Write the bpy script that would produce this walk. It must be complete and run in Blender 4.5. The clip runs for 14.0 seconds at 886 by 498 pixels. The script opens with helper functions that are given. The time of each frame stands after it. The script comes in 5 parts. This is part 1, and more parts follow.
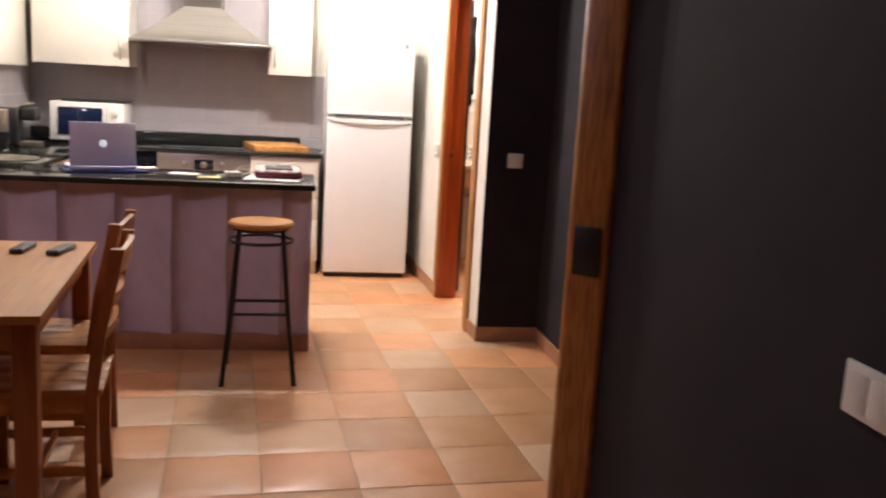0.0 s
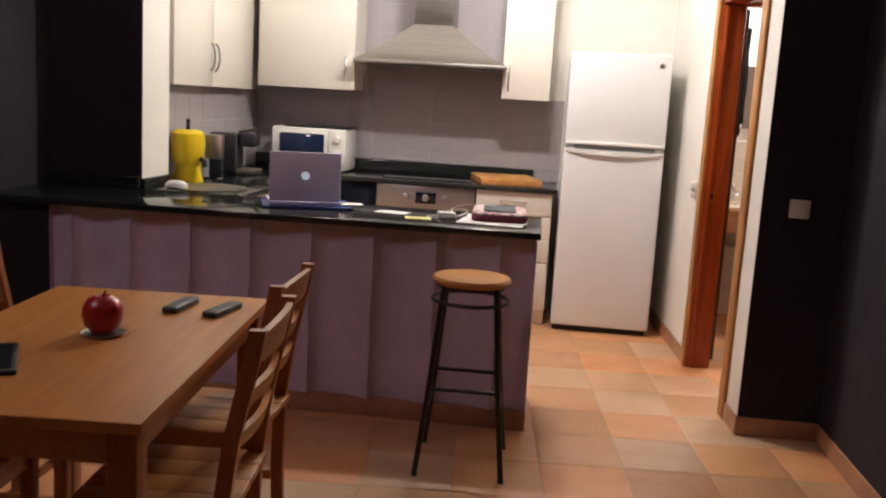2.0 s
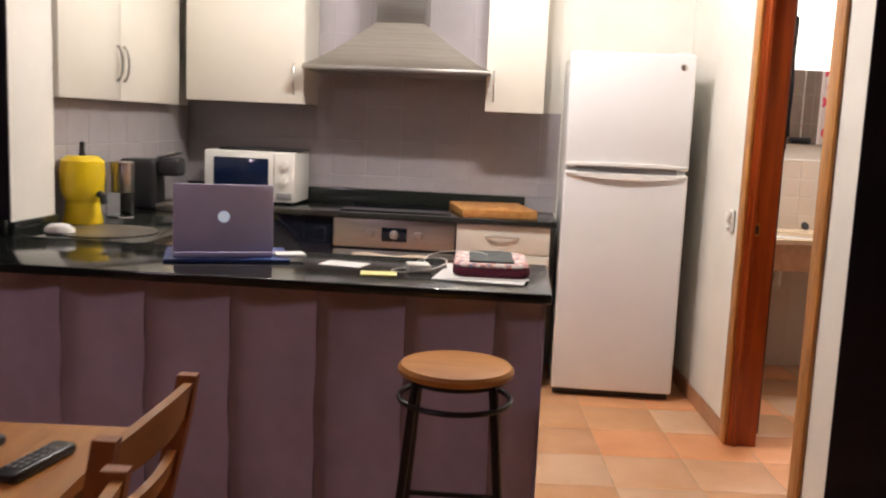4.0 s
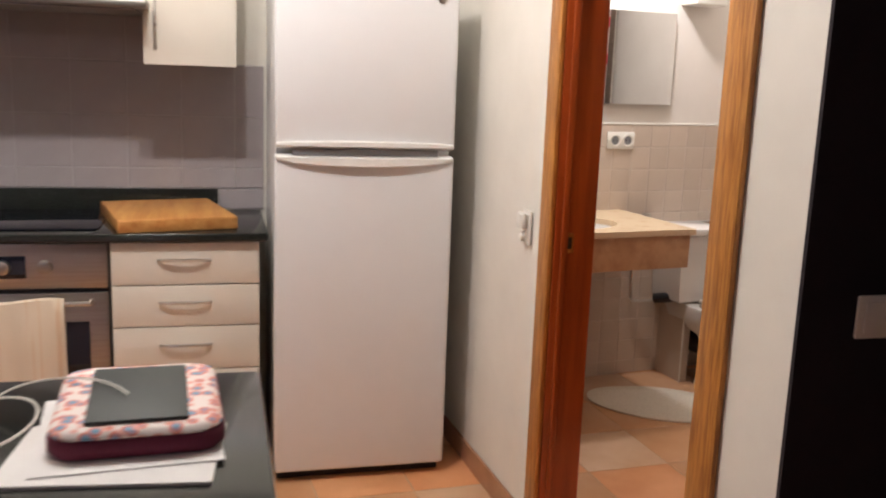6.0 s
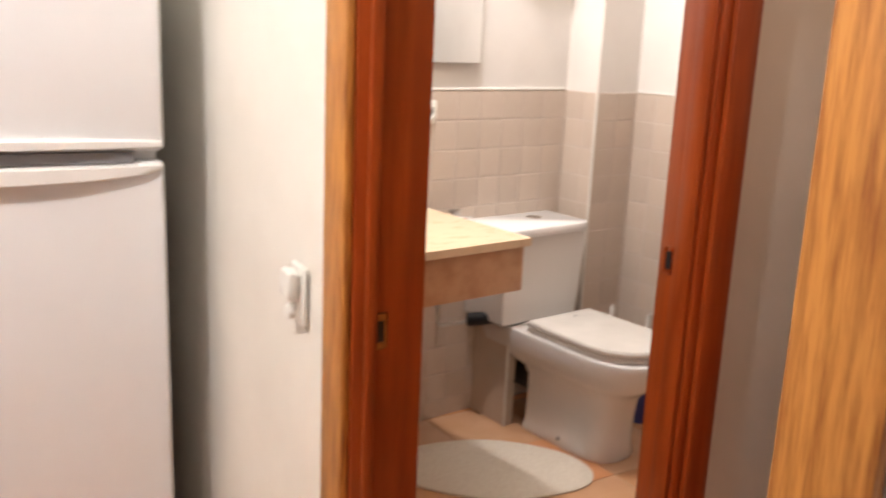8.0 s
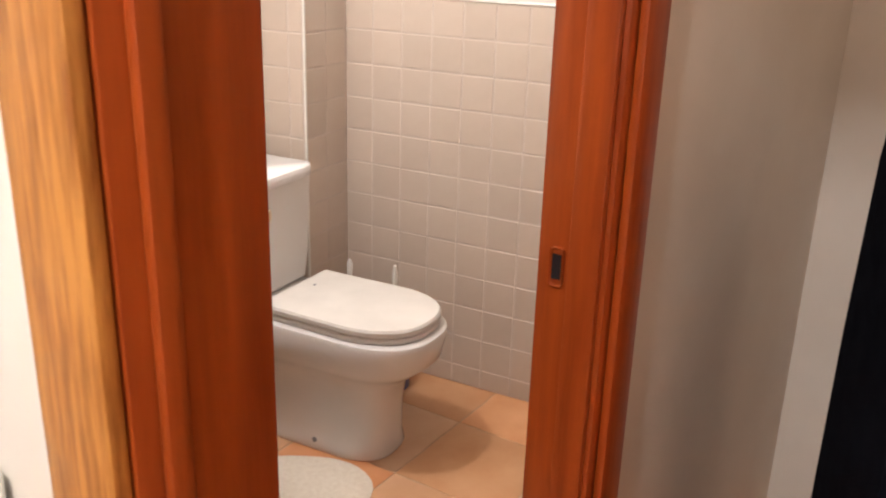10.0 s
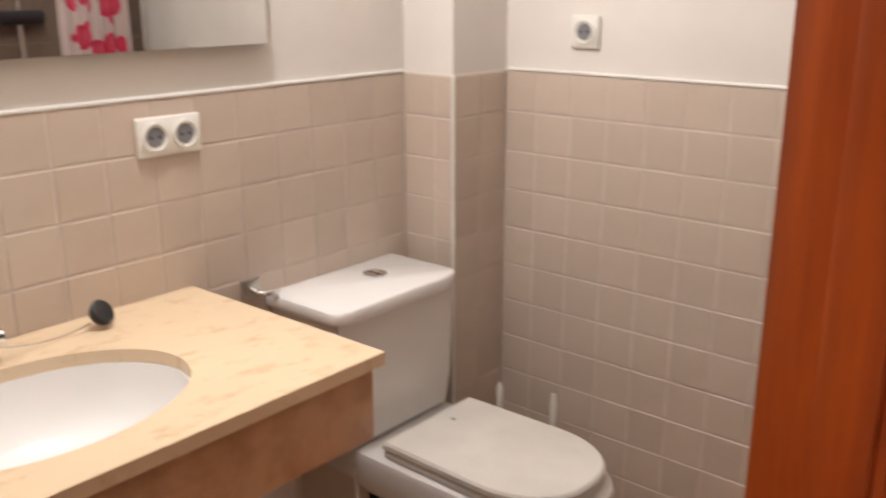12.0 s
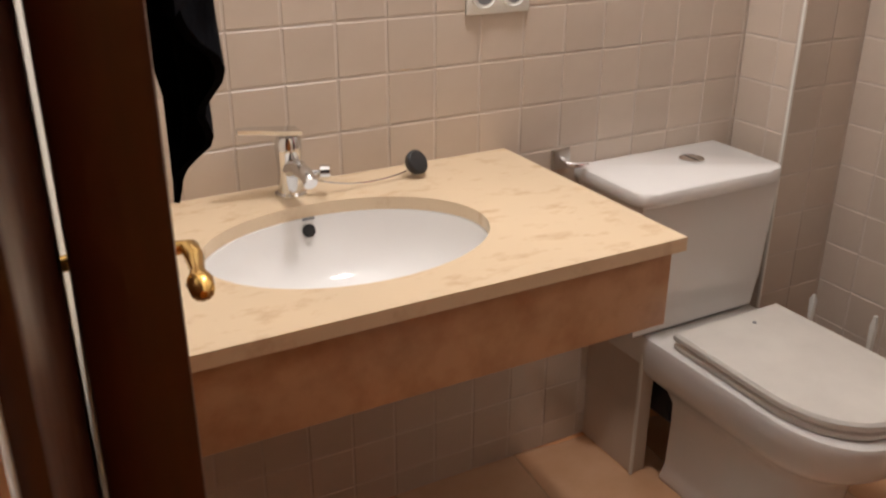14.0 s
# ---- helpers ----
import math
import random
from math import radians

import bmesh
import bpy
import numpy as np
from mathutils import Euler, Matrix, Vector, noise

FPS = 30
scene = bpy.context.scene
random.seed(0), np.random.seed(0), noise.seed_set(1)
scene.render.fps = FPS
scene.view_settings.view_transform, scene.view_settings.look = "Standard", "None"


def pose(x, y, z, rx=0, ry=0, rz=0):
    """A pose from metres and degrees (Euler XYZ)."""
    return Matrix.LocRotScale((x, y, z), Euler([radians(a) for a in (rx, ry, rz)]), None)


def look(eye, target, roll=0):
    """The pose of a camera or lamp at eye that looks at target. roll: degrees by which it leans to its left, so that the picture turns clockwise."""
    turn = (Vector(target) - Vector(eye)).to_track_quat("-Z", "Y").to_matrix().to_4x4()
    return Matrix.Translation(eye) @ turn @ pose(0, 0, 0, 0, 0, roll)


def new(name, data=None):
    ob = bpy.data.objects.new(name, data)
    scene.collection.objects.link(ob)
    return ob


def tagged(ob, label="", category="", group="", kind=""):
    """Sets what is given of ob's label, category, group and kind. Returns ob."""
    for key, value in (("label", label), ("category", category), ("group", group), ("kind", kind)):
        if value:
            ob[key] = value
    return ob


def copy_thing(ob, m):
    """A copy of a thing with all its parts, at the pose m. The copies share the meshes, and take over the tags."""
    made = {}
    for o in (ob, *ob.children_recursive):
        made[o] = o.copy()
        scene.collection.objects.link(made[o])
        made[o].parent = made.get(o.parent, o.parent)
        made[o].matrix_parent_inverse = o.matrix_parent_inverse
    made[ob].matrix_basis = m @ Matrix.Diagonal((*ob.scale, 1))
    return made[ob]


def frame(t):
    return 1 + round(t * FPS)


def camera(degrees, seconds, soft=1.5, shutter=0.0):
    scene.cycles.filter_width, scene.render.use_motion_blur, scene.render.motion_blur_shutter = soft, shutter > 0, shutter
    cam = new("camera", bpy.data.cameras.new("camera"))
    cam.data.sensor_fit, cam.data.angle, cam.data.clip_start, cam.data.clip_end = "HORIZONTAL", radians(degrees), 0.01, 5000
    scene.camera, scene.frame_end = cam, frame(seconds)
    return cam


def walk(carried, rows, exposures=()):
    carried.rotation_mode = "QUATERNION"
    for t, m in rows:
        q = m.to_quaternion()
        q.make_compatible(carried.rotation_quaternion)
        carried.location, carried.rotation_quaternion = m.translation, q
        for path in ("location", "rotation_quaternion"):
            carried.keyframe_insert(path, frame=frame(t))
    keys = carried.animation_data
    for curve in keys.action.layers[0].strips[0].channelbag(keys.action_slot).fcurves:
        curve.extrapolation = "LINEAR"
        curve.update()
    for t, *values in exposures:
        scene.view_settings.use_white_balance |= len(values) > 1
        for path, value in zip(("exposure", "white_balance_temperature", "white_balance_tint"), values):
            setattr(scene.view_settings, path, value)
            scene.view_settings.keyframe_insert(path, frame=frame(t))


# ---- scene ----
cam = camera(52.1, 14.0, soft=2.1, shutter=0.45)
PATH = [
    (0, (0.811, -0.004, 1.409), (1.14, 1.938, 1.065), 3.2),
    (0.5, (0.862, 0.149, 1.402), (1.011, 2.113, 1.057), 2.6),
    (1, (0.965, 0.324, 1.41), (0.913, 2.297, 1.088), 2.9),
    (1.5, (0.954, 0.567, 1.412), (0.734, 2.526, 1.079), 3.3),
    (2, (0.896, 0.873, 1.418), (0.697, 2.836, 1.096), 3.4),
    (2.5, (0.869, 1.2, 1.405), (0.671, 3.168, 1.111), 2.7),
    (2.7, (0.889, 1.298, 1.343), (0.679, 3.274, 1.118), 2.5),
    (4.8, (0.745, 2.655, 1.431), (0.77, 4.627, 1.097), 2.8),
    (5, (0.741, 2.854, 1.443), (0.853, 4.821, 1.097), 2.8),
    (5.5, (0.725, 3.201, 1.468), (1.098, 5.133, 1.107), 2.2),
    (6, (0.85, 3.562, 1.453), (1.332, 5.466, 1.077), 2.1),
    (6.5, (0.967, 3.876, 1.433), (1.499, 5.757, 1.007), 2.8),
    (7, (1.038, 4.236, 1.445), (1.735, 6.055, 0.991), 3.7),
    (7.5, (1.136, 4.496, 1.433), (1.944, 6.261, 0.953), 3.3),
    (8, (1.261, 4.766, 1.45), (2.214, 6.462, 0.987), 2.5),
    (8.5, (1.279, 5.035, 1.460), (2.576, 6.470, 0.954), 3.9),
    (11, (1.735, 5.723, 1.460), (3.259, 6.823, 0.777), 1.6),
    (11.5, (1.834, 5.788, 1.481), (3.308, 6.972, 0.832), 0.6),
    (12, (1.938, 5.822, 1.478), (3.196, 7.271, 0.914), -0.1),
    (12.5, (1.987, 5.835, 1.470), (3.031, 7.465, 0.964), -0.5),
    (13, (2.002, 5.844, 1.469), (2.808, 7.584, 0.902), -0.8),
    (13.5, (1.996, 5.842, 1.450), (2.647, 7.602, 0.748), -0.8),
    (14, (1.973, 5.837, 1.436), (2.599, 7.561, 0.639), 0.2),
]
EXPOSURES = [(0, 0.9), (0.5, 0.54), (1.0, 0.2), (1.6, 0.2), (2.7, 0.27), (4.8, 0.2), (5.5, 0.0), (6.5, 0.08), (7.5, 0.42), (8.7, 0.54), (11, 0.6), (11.5, 0.42), (12, 0.0), (13, -0.36), (13.5, -0.27), (14, -0.32)]
walk(cam, [(t, look(e, a, r)) for t, e, a, r in PATH], EXPOSURES)

# ---------------------------------------------------------------- world and lamps
world = bpy.data.worlds.new("world")
scene.world = world
world.use_nodes = True
world.node_tree.nodes["Background"].inputs[0].default_value = (0.02, 0.02, 0.025, 1)
world.node_tree.nodes["Background"].inputs[1].default_value = 0.3

WARM = (1.0, 0.945, 0.92)


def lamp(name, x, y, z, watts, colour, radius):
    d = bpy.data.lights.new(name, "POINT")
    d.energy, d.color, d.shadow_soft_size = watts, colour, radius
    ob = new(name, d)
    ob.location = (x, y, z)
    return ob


lamp("kitchen_bulb", 0.61, 5.72, 2.62, 41, WARM, 0.035)
lamp("kitchen_bulb", 0.78, 5.72, 2.62, 41, WARM, 0.035)
# Unseen third light, added to brighten the wall cabinets on the left.
lamp("kitchen_bulb", -0.42, 5.95, 2.60, 15, WARM, 0.08)
# Unseen fill for the bar front and dining end; no fitting is known there.
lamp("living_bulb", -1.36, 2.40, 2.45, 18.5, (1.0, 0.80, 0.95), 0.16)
# Added fill that lifts the dim lobby wall; the lobby has no such lamp.
lamp("lobby_bulb", 2.95, 5.30, 2.05, 4.2, (1.0, 0.74, 0.56), 0.15)
lamp("bathroom_bulb", 2.672, 7.265, 2.30, 40, (1.0, 0.955, 0.965), 0.05)


# ---------------------------------------------------------------- materials
def mat(name, colour, rough=0.5, metal=0.0, colour2=None, scale=6.0, stretch=(1, 1, 1), detail=5.0, bump=0.0,
        bump_scale=60.0, contrast=(0.35, 0.65), spec=0.5, random_value=0.0, glow=None, dirt=0.0, rough2=None, coat=0.0):
    m = bpy.data.materials.new(name)
    m.use_nodes = True
    nt = m.node_tree
    b = nt.nodes["Principled BSDF"]
    b.inputs["Roughness"].default_value = rough
    b.inputs["Metallic"].default_value = metal
    b.inputs["Specular IOR Level"].default_value = spec
    b.inputs["Coat Weight"].default_value = coat
    tc = nt.nodes.new("ShaderNodeTexCoord")
    mp = nt.nodes.new("ShaderNodeMapping")
    mp.inputs["Scale"].default_value = stretch
    nt.links.new(tc.outputs["Object"], mp.inputs[0])
    c2 = colour2 or tuple(c * 0.9 for c in colour)
    n = nt.nodes.new("ShaderNodeTexNoise")
    n.inputs["Scale"].default_value, n.inputs["Detail"].default_value = scale, detail
    n.inputs["Roughness"].default_value = 0.6
    nt.links.new(mp.outputs[0], n.inputs["Vector"])
    r = nt.nodes.new("ShaderNodeValToRGB")
    r.color_ramp.elements[0].position, r.color_ramp.elements[1].position = contrast
    r.color_ramp.elements[0].color, r.color_ramp.elements[1].color = (*c2, 1), (*colour, 1)
    nt.links.new(n.outputs[0], r.inputs[0])
    out = r.outputs[0]
    if dirt:
        big = nt.nodes.new("ShaderNodeTexNoise")
        big.inputs["Scale"].default_value, big.inputs["Detail"].default_value = 1.7, 4
        nt.links.new(tc.outputs["Object"], big.inputs["Vector"])
        mr = nt.nodes.new("ShaderNodeMapRange")
        mr.inputs[1].default_value, mr.inputs[2].default_value = 0.3, 0.7
        mr.inputs[3].default_value, mr.inputs[4].default_value = 1 - dirt, 1.0
        nt.links.new(big.outputs[0], mr.inputs[0])
        mx = nt.nodes.new("ShaderNodeMix")
        mx.data_type, mx.blend_type = "RGBA", "MULTIPLY"
        mx.inputs[0].default_value = 1
        nt.links.new(out, mx.inputs[6])
        nt.links.new(mr.outputs[0], mx.inputs[7])
        out = mx.outputs[2]
    if random_value:
        oi = nt.nodes.new("ShaderNodeObjectInfo")
        mr = nt.nodes.new("ShaderNodeMapRange")
        mr.inputs[3].default_value, mr.inputs[4].default_value = 1 - random_value, 1 + random_value
        nt.links.new(oi.outputs["Random"], mr.inputs[0])
        mx = nt.nodes.new("ShaderNodeMix")
        mx.data_type, mx.blend_type = "RGBA", "MULTIPLY"
        mx.inputs[0].default_value = 1
        nt.links.new(out, mx.inputs[6])
        nt.links.new(mr.outputs[0], mx.inputs[7])
        out = mx.outputs[2]
    nt.links.new(out, b.inputs["Base Color"])
    if rough2 is not None:
        mr = nt.nodes.new("ShaderNodeMapRange")
        mr.inputs[3].default_value, mr.inputs[4].default_value = rough, rough2
        nt.links.new(n.outputs[0], mr.inputs[0])
        nt.links.new(mr.outputs[0], b.inputs["Roughness"])
    if bump:
        f = nt.nodes.new("ShaderNodeTexNoise")
        f.inputs["Scale"].default_value, f.inputs["Detail"].default_value = bump_scale, 4
        nt.links.new(mp.outputs[0], f.inputs["Vector"])
        bp = nt.nodes.new("ShaderNodeBump")
        bp.inputs["Strength"].default_value, bp.inputs["Distance"].default_value = bump, 0.004
        nt.links.new(f.outputs[0], bp.inputs["Height"])
        nt.links.new(bp.outputs[0], b.inputs["Normal"])
    if glow:
        b.inputs["Emission Color"].default_value = (*glow[:3], 1)
        b.inputs["Emission Strength"].default_value = glow[3]
    return m


def wood(name, dark, light, along="Z", rough=0.4, scale=9.0, coat=0.0, grain=(0.3, 0.7)):
    st = {"X": (0.08, 1, 1), "Y": (1, 0.08, 1), "Z": (1, 1, 0.08)}[along]
    return mat(name, light, rough, colour2=dark, scale=scale * 3, stretch=st, detail=7, bump=0.15, bump_scale=90,
               contrast=grain, dirt=0.18, random_value=0.08, coat=coat)


WHITE_WALL = mat("white_plaster", (0.80, 0.77, 0.70), 0.75, colour2=(0.74, 0.71, 0.64), scale=3, bump=0.12, bump_scale=120, dirt=0.06)
DARK_WALL = mat("charcoal_paint", (0.030, 0.024, 0.029), 0.85, colour2=(0.024, 0.0195, 0.0235), scale=5, bump=0.15, bump_scale=140, dirt=0.15, spec=0.2)
BEIGE_WALL = mat("warm_white_plaster", (0.76, 0.715, 0.66), 0.75, colour2=(0.71, 0.665, 0.61), scale=3, bump=0.12, bump_scale=120, dirt=0.08)
CEILING = mat("ceiling_white", (0.80, 0.78, 0.74), 0.8, dirt=0.05, bump=0.1)
GROUT = mat("grey_brown_grout", (0.60, 0.41, 0.27), 0.9, colour2=(0.50, 0.33, 0.21), scale=30, bump=0.3)
SKIRT = mat("terracotta_skirting", (0.48, 0.25, 0.14), 0.45, colour2=(0.38, 0.18, 0.10), scale=8, dirt=0.2, bump=0.1)
TILE_GROUT = mat("pale_grout", (0.615, 0.53, 0.46), 0.8, scale=20)
BATH_TILE = mat("beige_glazed_tile", (0.59, 0.495, 0.41), 0.36, colour2=(0.55, 0.455, 0.37), scale=7, random_value=0.045, bump=0.05, bump_scale=25)
SHOWER_GROUT = mat("brown_grout", (0.20, 0.14, 0.10), 0.8, scale=20)
BROWN_TILE = mat("brown_shower_tile", (0.16, 0.11, 0.08), 0.3, colour2=(0.12, 0.08, 0.06), scale=6, random_value=0.1)
SPLASH_TILE = mat("lilac_grey_splash_tile", (0.385, 0.350, 0.355), 0.25, colour2=(0.355, 0.32, 0.325), scale=5, random_value=0.014, bump=0.05, bump_scale=20)
SPLASH_GROUT = mat("lilac_grey_grout", (0.40, 0.365, 0.37), 0.7, scale=20)
GRANITE = mat("black_granite", (0.012, 0.013, 0.012), 0.12, colour2=(0.020, 0.023, 0.020), scale=260, detail=2, contrast=(0.35, 0.72), spec=0.5)
CREAM = mat("cream_lacquer", (0.75, 0.71, 0.62), 0.28, colour2=(0.72, 0.68, 0.59), scale=3, dirt=0.04)
WHITE_LACQ = mat("white_lacquer", (0.82, 0.80, 0.74), 0.25, colour2=(0.79, 0.77, 0.71), scale=3, dirt=0.03)
FRIDGE = mat("white_enamel", (0.77, 0.77, 0.77), 0.3, colour2=(0.75, 0.75, 0.75), scale=4, dirt=0.03, bump=0.06, bump_scale=220)
FRIDGE_TRIM = mat("white_plastic", (0.82, 0.81, 0.78), 0.35)
BLACK = mat("black_plastic", (0.012, 0.012, 0.013), 0.4, colour2=(0.018, 0.018, 0.02))
BLACK_GLASS = mat("black_glass", (0.008, 0.010, 0.016), 0.06)
BLUE_GLASS = mat("dark_blue_glass", (0.010, 0.018, 0.05), 0.08)
STEEL = mat("brushed_steel", (0.42, 0.40, 0.36), 0.30, 1.0, colour2=(0.36, 0.34, 0.31), scale=40, stretch=(0.1, 1, 3), rough2=0.42)
CHROME = mat("chrome", (0.78, 0.78, 0.78), 0.10, 1.0)
SATIN = mat("satin_nickel", (0.62, 0.60, 0.56), 0.28, 1.0)
BRASS = mat("polished_brass", (0.80, 0.52, 0.18), 0.16, 1.0, colour2=(0.70, 0.43, 0.13), scale=15)
MIRROR = mat("mirror_silver", (0.88, 0.89, 0.88), 0.01, 1.0, colour2=(0.88, 0.89, 0.88))
OAK = wood("oak_veneer", (0.29, 0.098, 0.018), (0.54, 0.235, 0.052), "Z", 0.38, 36.0, grain=(0.36, 0.60))
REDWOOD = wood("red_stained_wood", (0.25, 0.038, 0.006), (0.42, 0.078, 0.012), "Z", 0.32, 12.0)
# Door wood darkened in its colour to stand for blocked light.
SHADED_WOOD = wood("shaded_wood", (0.042, 0.010, 0.004), (0.085, 0.022, 0.007), "Z", 0.3)
PINE = wood("antique_pine", (0.44, 0.165, 0.034), (0.58, 0.250, 0.060), "Y", 0.38)
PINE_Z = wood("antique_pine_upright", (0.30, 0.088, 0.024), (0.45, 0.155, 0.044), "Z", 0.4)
BEECH = wood("varnished_beech", (0.50, 0.19, 0.036), (0.66, 0.28, 0.06), "X", 0.35)
BOARD = wood("worn_cutting_board", (0.42, 0.155, 0.034), (0.64, 0.34, 0.105), "Y", 0.5)
BLACK_STEEL = mat("black_painted_steel", (0.015, 0.014, 0.014), 0.35, bump=0.05)
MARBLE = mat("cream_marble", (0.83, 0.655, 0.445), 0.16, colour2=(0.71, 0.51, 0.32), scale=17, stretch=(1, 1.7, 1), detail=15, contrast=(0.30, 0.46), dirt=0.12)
# The same marble with the apron's shade and red floor bounce in its colour.
MARBLE_SHADED = mat("cream_marble_shaded", (0.62, 0.375, 0.215), 0.28, colour2=(0.44, 0.23, 0.115), scale=13, detail=11, contrast=(0.25, 0.6), dirt=0.14)
CERAMIC = mat("white_ceramic", (0.87, 0.86, 0.84), 0.10, colour2=(0.86, 0.85, 0.83), coat=0.3)
TOILET_WHITE = mat("toilet_ceramic", (0.77, 0.745, 0.71), 0.12, colour2=(0.76, 0.735, 0.70), coat=0.3)
SEAT_WHITE = mat("seat_plastic", (0.77, 0.735, 0.675), 0.22)
PLASTIC_W = mat("white_switch_plastic", (0.82, 0.80, 0.74), 0.3)
RUG = mat("cream_bath_mat", (0.87, 0.79, 0.66), 0.95, colour2=(0.79, 0.70, 0.57), scale=70, bump=0.5, bump_scale=160, dirt=0.1)
NAVY = mat("navy_black_cloth", (0.0035, 0.004, 0.007), 1.0, spec=0.02, colour2=(0.007, 0.008, 0.012), scale=20, bump=0.3, bump_scale=200)
RED = mat("red_glazed_apple", (0.42, 0.018, 0.025), 0.3, colour2=(0.34, 0.012, 0.018), scale=8)
YELLOW = mat("yellow_plastic", (0.80, 0.56, 0.010), 0.28)
LILAC = mat("lilac_painted_panel", (0.66, 0.55, 0.68), 0.55, colour2=(0.59, 0.49, 0.60), scale=9, dirt=0.14, bump=0.2, bump_scale=50)
ALU = mat("lilac_aluminium", (0.72, 0.66, 0.86), 0.45, 0.05, colour2=(0.70, 0.64, 0.84))
LOGO_GLOW = mat("lit_logo", (0.8, 0.85, 0.95), 0.4, glow=(0.75, 0.85, 1.0, 0.3))
PAPER = mat("white_paper", (0.78, 0.76, 0.74), 0.7)
YPAPER = mat("yellow_paper", (0.80, 0.74, 0.30), 0.7)
BLUEF = mat("blue_folder", (0.02, 0.05, 0.20), 0.4)
MAROON = mat("maroon_fabric", (0.16, 0.018, 0.045), 0.75, bump=0.2, bump_scale=150)
TOWEL_M = mat("cream_orange_towel", (0.74, 0.64, 0.50), 0.9, colour2=(0.66, 0.42, 0.22), scale=9, stretch=(3.0, 1, 0.05), contrast=(0.30, 0.47), bump=0.6, bump_scale=150)
BLUE_PL = mat("blue_plastic", (0.010, 0.035, 0.25), 0.35)
GREY_PL = mat("grey_plastic", (0.22, 0.22, 0.23), 0.4)
SCREEN_OFF = mat("black_screen", (0.006, 0.007, 0.009), 0.12)


def terracotta():
    m = mat("terracotta_tile", (0.70, 0.40, 0.218), 0.34, colour2=(0.60, 0.30, 0.14), scale=4.5, contrast=(0.3, 0.68), bump=0.12, bump_scale=18, rough2=0.5)
    nt = m.node_tree
    b = nt.nodes["Principled BSDF"]
    src = b.inputs["Base Color"].links[0].from_socket
    geo = nt.nodes.new("ShaderNodeNewGeometry")
    for n in [n for n in nt.nodes if n.bl_idname == "ShaderNodeTexNoise"]:
        nt.links.new(geo.outputs["Position"], n.inputs["Vector"])
    oi = nt.nodes.new("ShaderNodeObjectInfo")
    rp = nt.nodes.new("ShaderNodeValToRGB")
    rp.color_ramp.interpolation = "CONSTANT"
    e = rp.color_ramp.elements
    e[0].position, e[0].color = 0.0, (0.92, 0.90, 0.86, 1)
    e[1].position, e[1].color = 0.22, (1.06, 0.96, 0.88, 1)
    for pos, col in ((0.42, (0.99, 1.16, 1.38, 1)), (0.6, (1.1, 0.92, 0.80, 1)), (0.78, (1.0, 1.06, 1.14, 1)), (0.9, (0.86, 0.84, 0.82, 1))):
        k = e.new(pos)
        k.color = col
    nt.links.new(oi.outputs["Random"], rp.inputs[0])
    mx = nt.nodes.new("ShaderNodeMix")
    mx.data_type, mx.blend_type = "RGBA", "MULTIPLY"
    mx.inputs[0].default_value = 1
    nt.links.new(src, mx.inputs[6])
    nt.links.new(rp.outputs[0], mx.inputs[7])
    nt.links.new(mx.outputs[2], b.inputs["Base Color"])
    return m


TERRA = terracotta()


def dotted(name, base, dot, dot2, scale, lo, hi):
    """Cloth with round printed dots."""
    m = mat(name, base, 0.7, colour2=base, bump=0.1)
    nt = m.node_tree
    b = nt.nodes["Principled BSDF"]
    tc = nt.nodes.new("ShaderNodeTexCoord")
    v = nt.nodes.new("ShaderNodeTexVoronoi")
    v.inputs["Scale"].default_value = scale
    nt.links.new(tc.outputs["Object"], v.inputs["Vector"])
    r = nt.nodes.new("ShaderNodeValToRGB")
    r.color_ramp.elements[0].position, r.color_ramp.elements[0].color = lo, (*dot, 1)
    r.color_ramp.elements[1].position, r.color_ramp.elements[1].color = hi, (*base, 1)
    k = r.color_ramp.elements.new(lo * 0.5)
    k.color = (*dot2, 1)
    nt.links.new(v.outputs["Distance"], r.inputs[0])
    nt.links.new(r.outputs[0], b.inputs["Base Color"])
    return m


CURTAIN = dotted("dotted_shower_curtain", (0.72, 0.60, 0.56), (0.70, 0.03, 0.09), (0.75, 0.10, 0.16), 11, 0.42, 0.46)
FLORAL = dotted("floral_fabric", (0.74, 0.66, 0.62), (0.66, 0.20, 0.14), (0.16, 0.32, 0.46), 46, 0.42, 0.60)


# ---------------------------------------------------------------- mesh helpers
def bm_box(x0, y0, z0, x1, y1, z1, bevel=0.0, seg=2):
    bm = bmesh.new()
    bmesh.ops.create_cube(bm, size=1)
    for v in bm.verts:
        v.co = ((x0 + x1) / 2 + v.co.x * (x1 - x0), (y0 + y1) / 2 + v.co.y * (y1 - y0), (z0 + z1) / 2 + v.co.z * (z1 - z0))
    if bevel:
        bmesh.ops.bevel(bm, geom=bm.edges[:], offset=bevel, segments=seg, affect="EDGES", profile=0.5)
    return bm


def bm_prism(pts, z0, z1, bevel=0.0):
    bm = bmesh.new()
    a = [bm.verts.new((x, y, z0)) for x, y in pts]
    b = [bm.verts.new((x, y, z1)) for x, y in pts]
    bm.faces.new(a[::-1])
    bm.faces.new(b)
    n = len(pts)
    for i in range(n):
        bm.faces.new((a[i], a[(i + 1) % n], b[(i + 1) % n], b[i]))
    bmesh.ops.recalc_face_normals(bm, faces=bm.faces[:])
    if bevel:
        bmesh.ops.bevel(bm, geom=bm.edges[:], offset=bevel, segments=2, affect="EDGES", profile=0.5)
    return bm


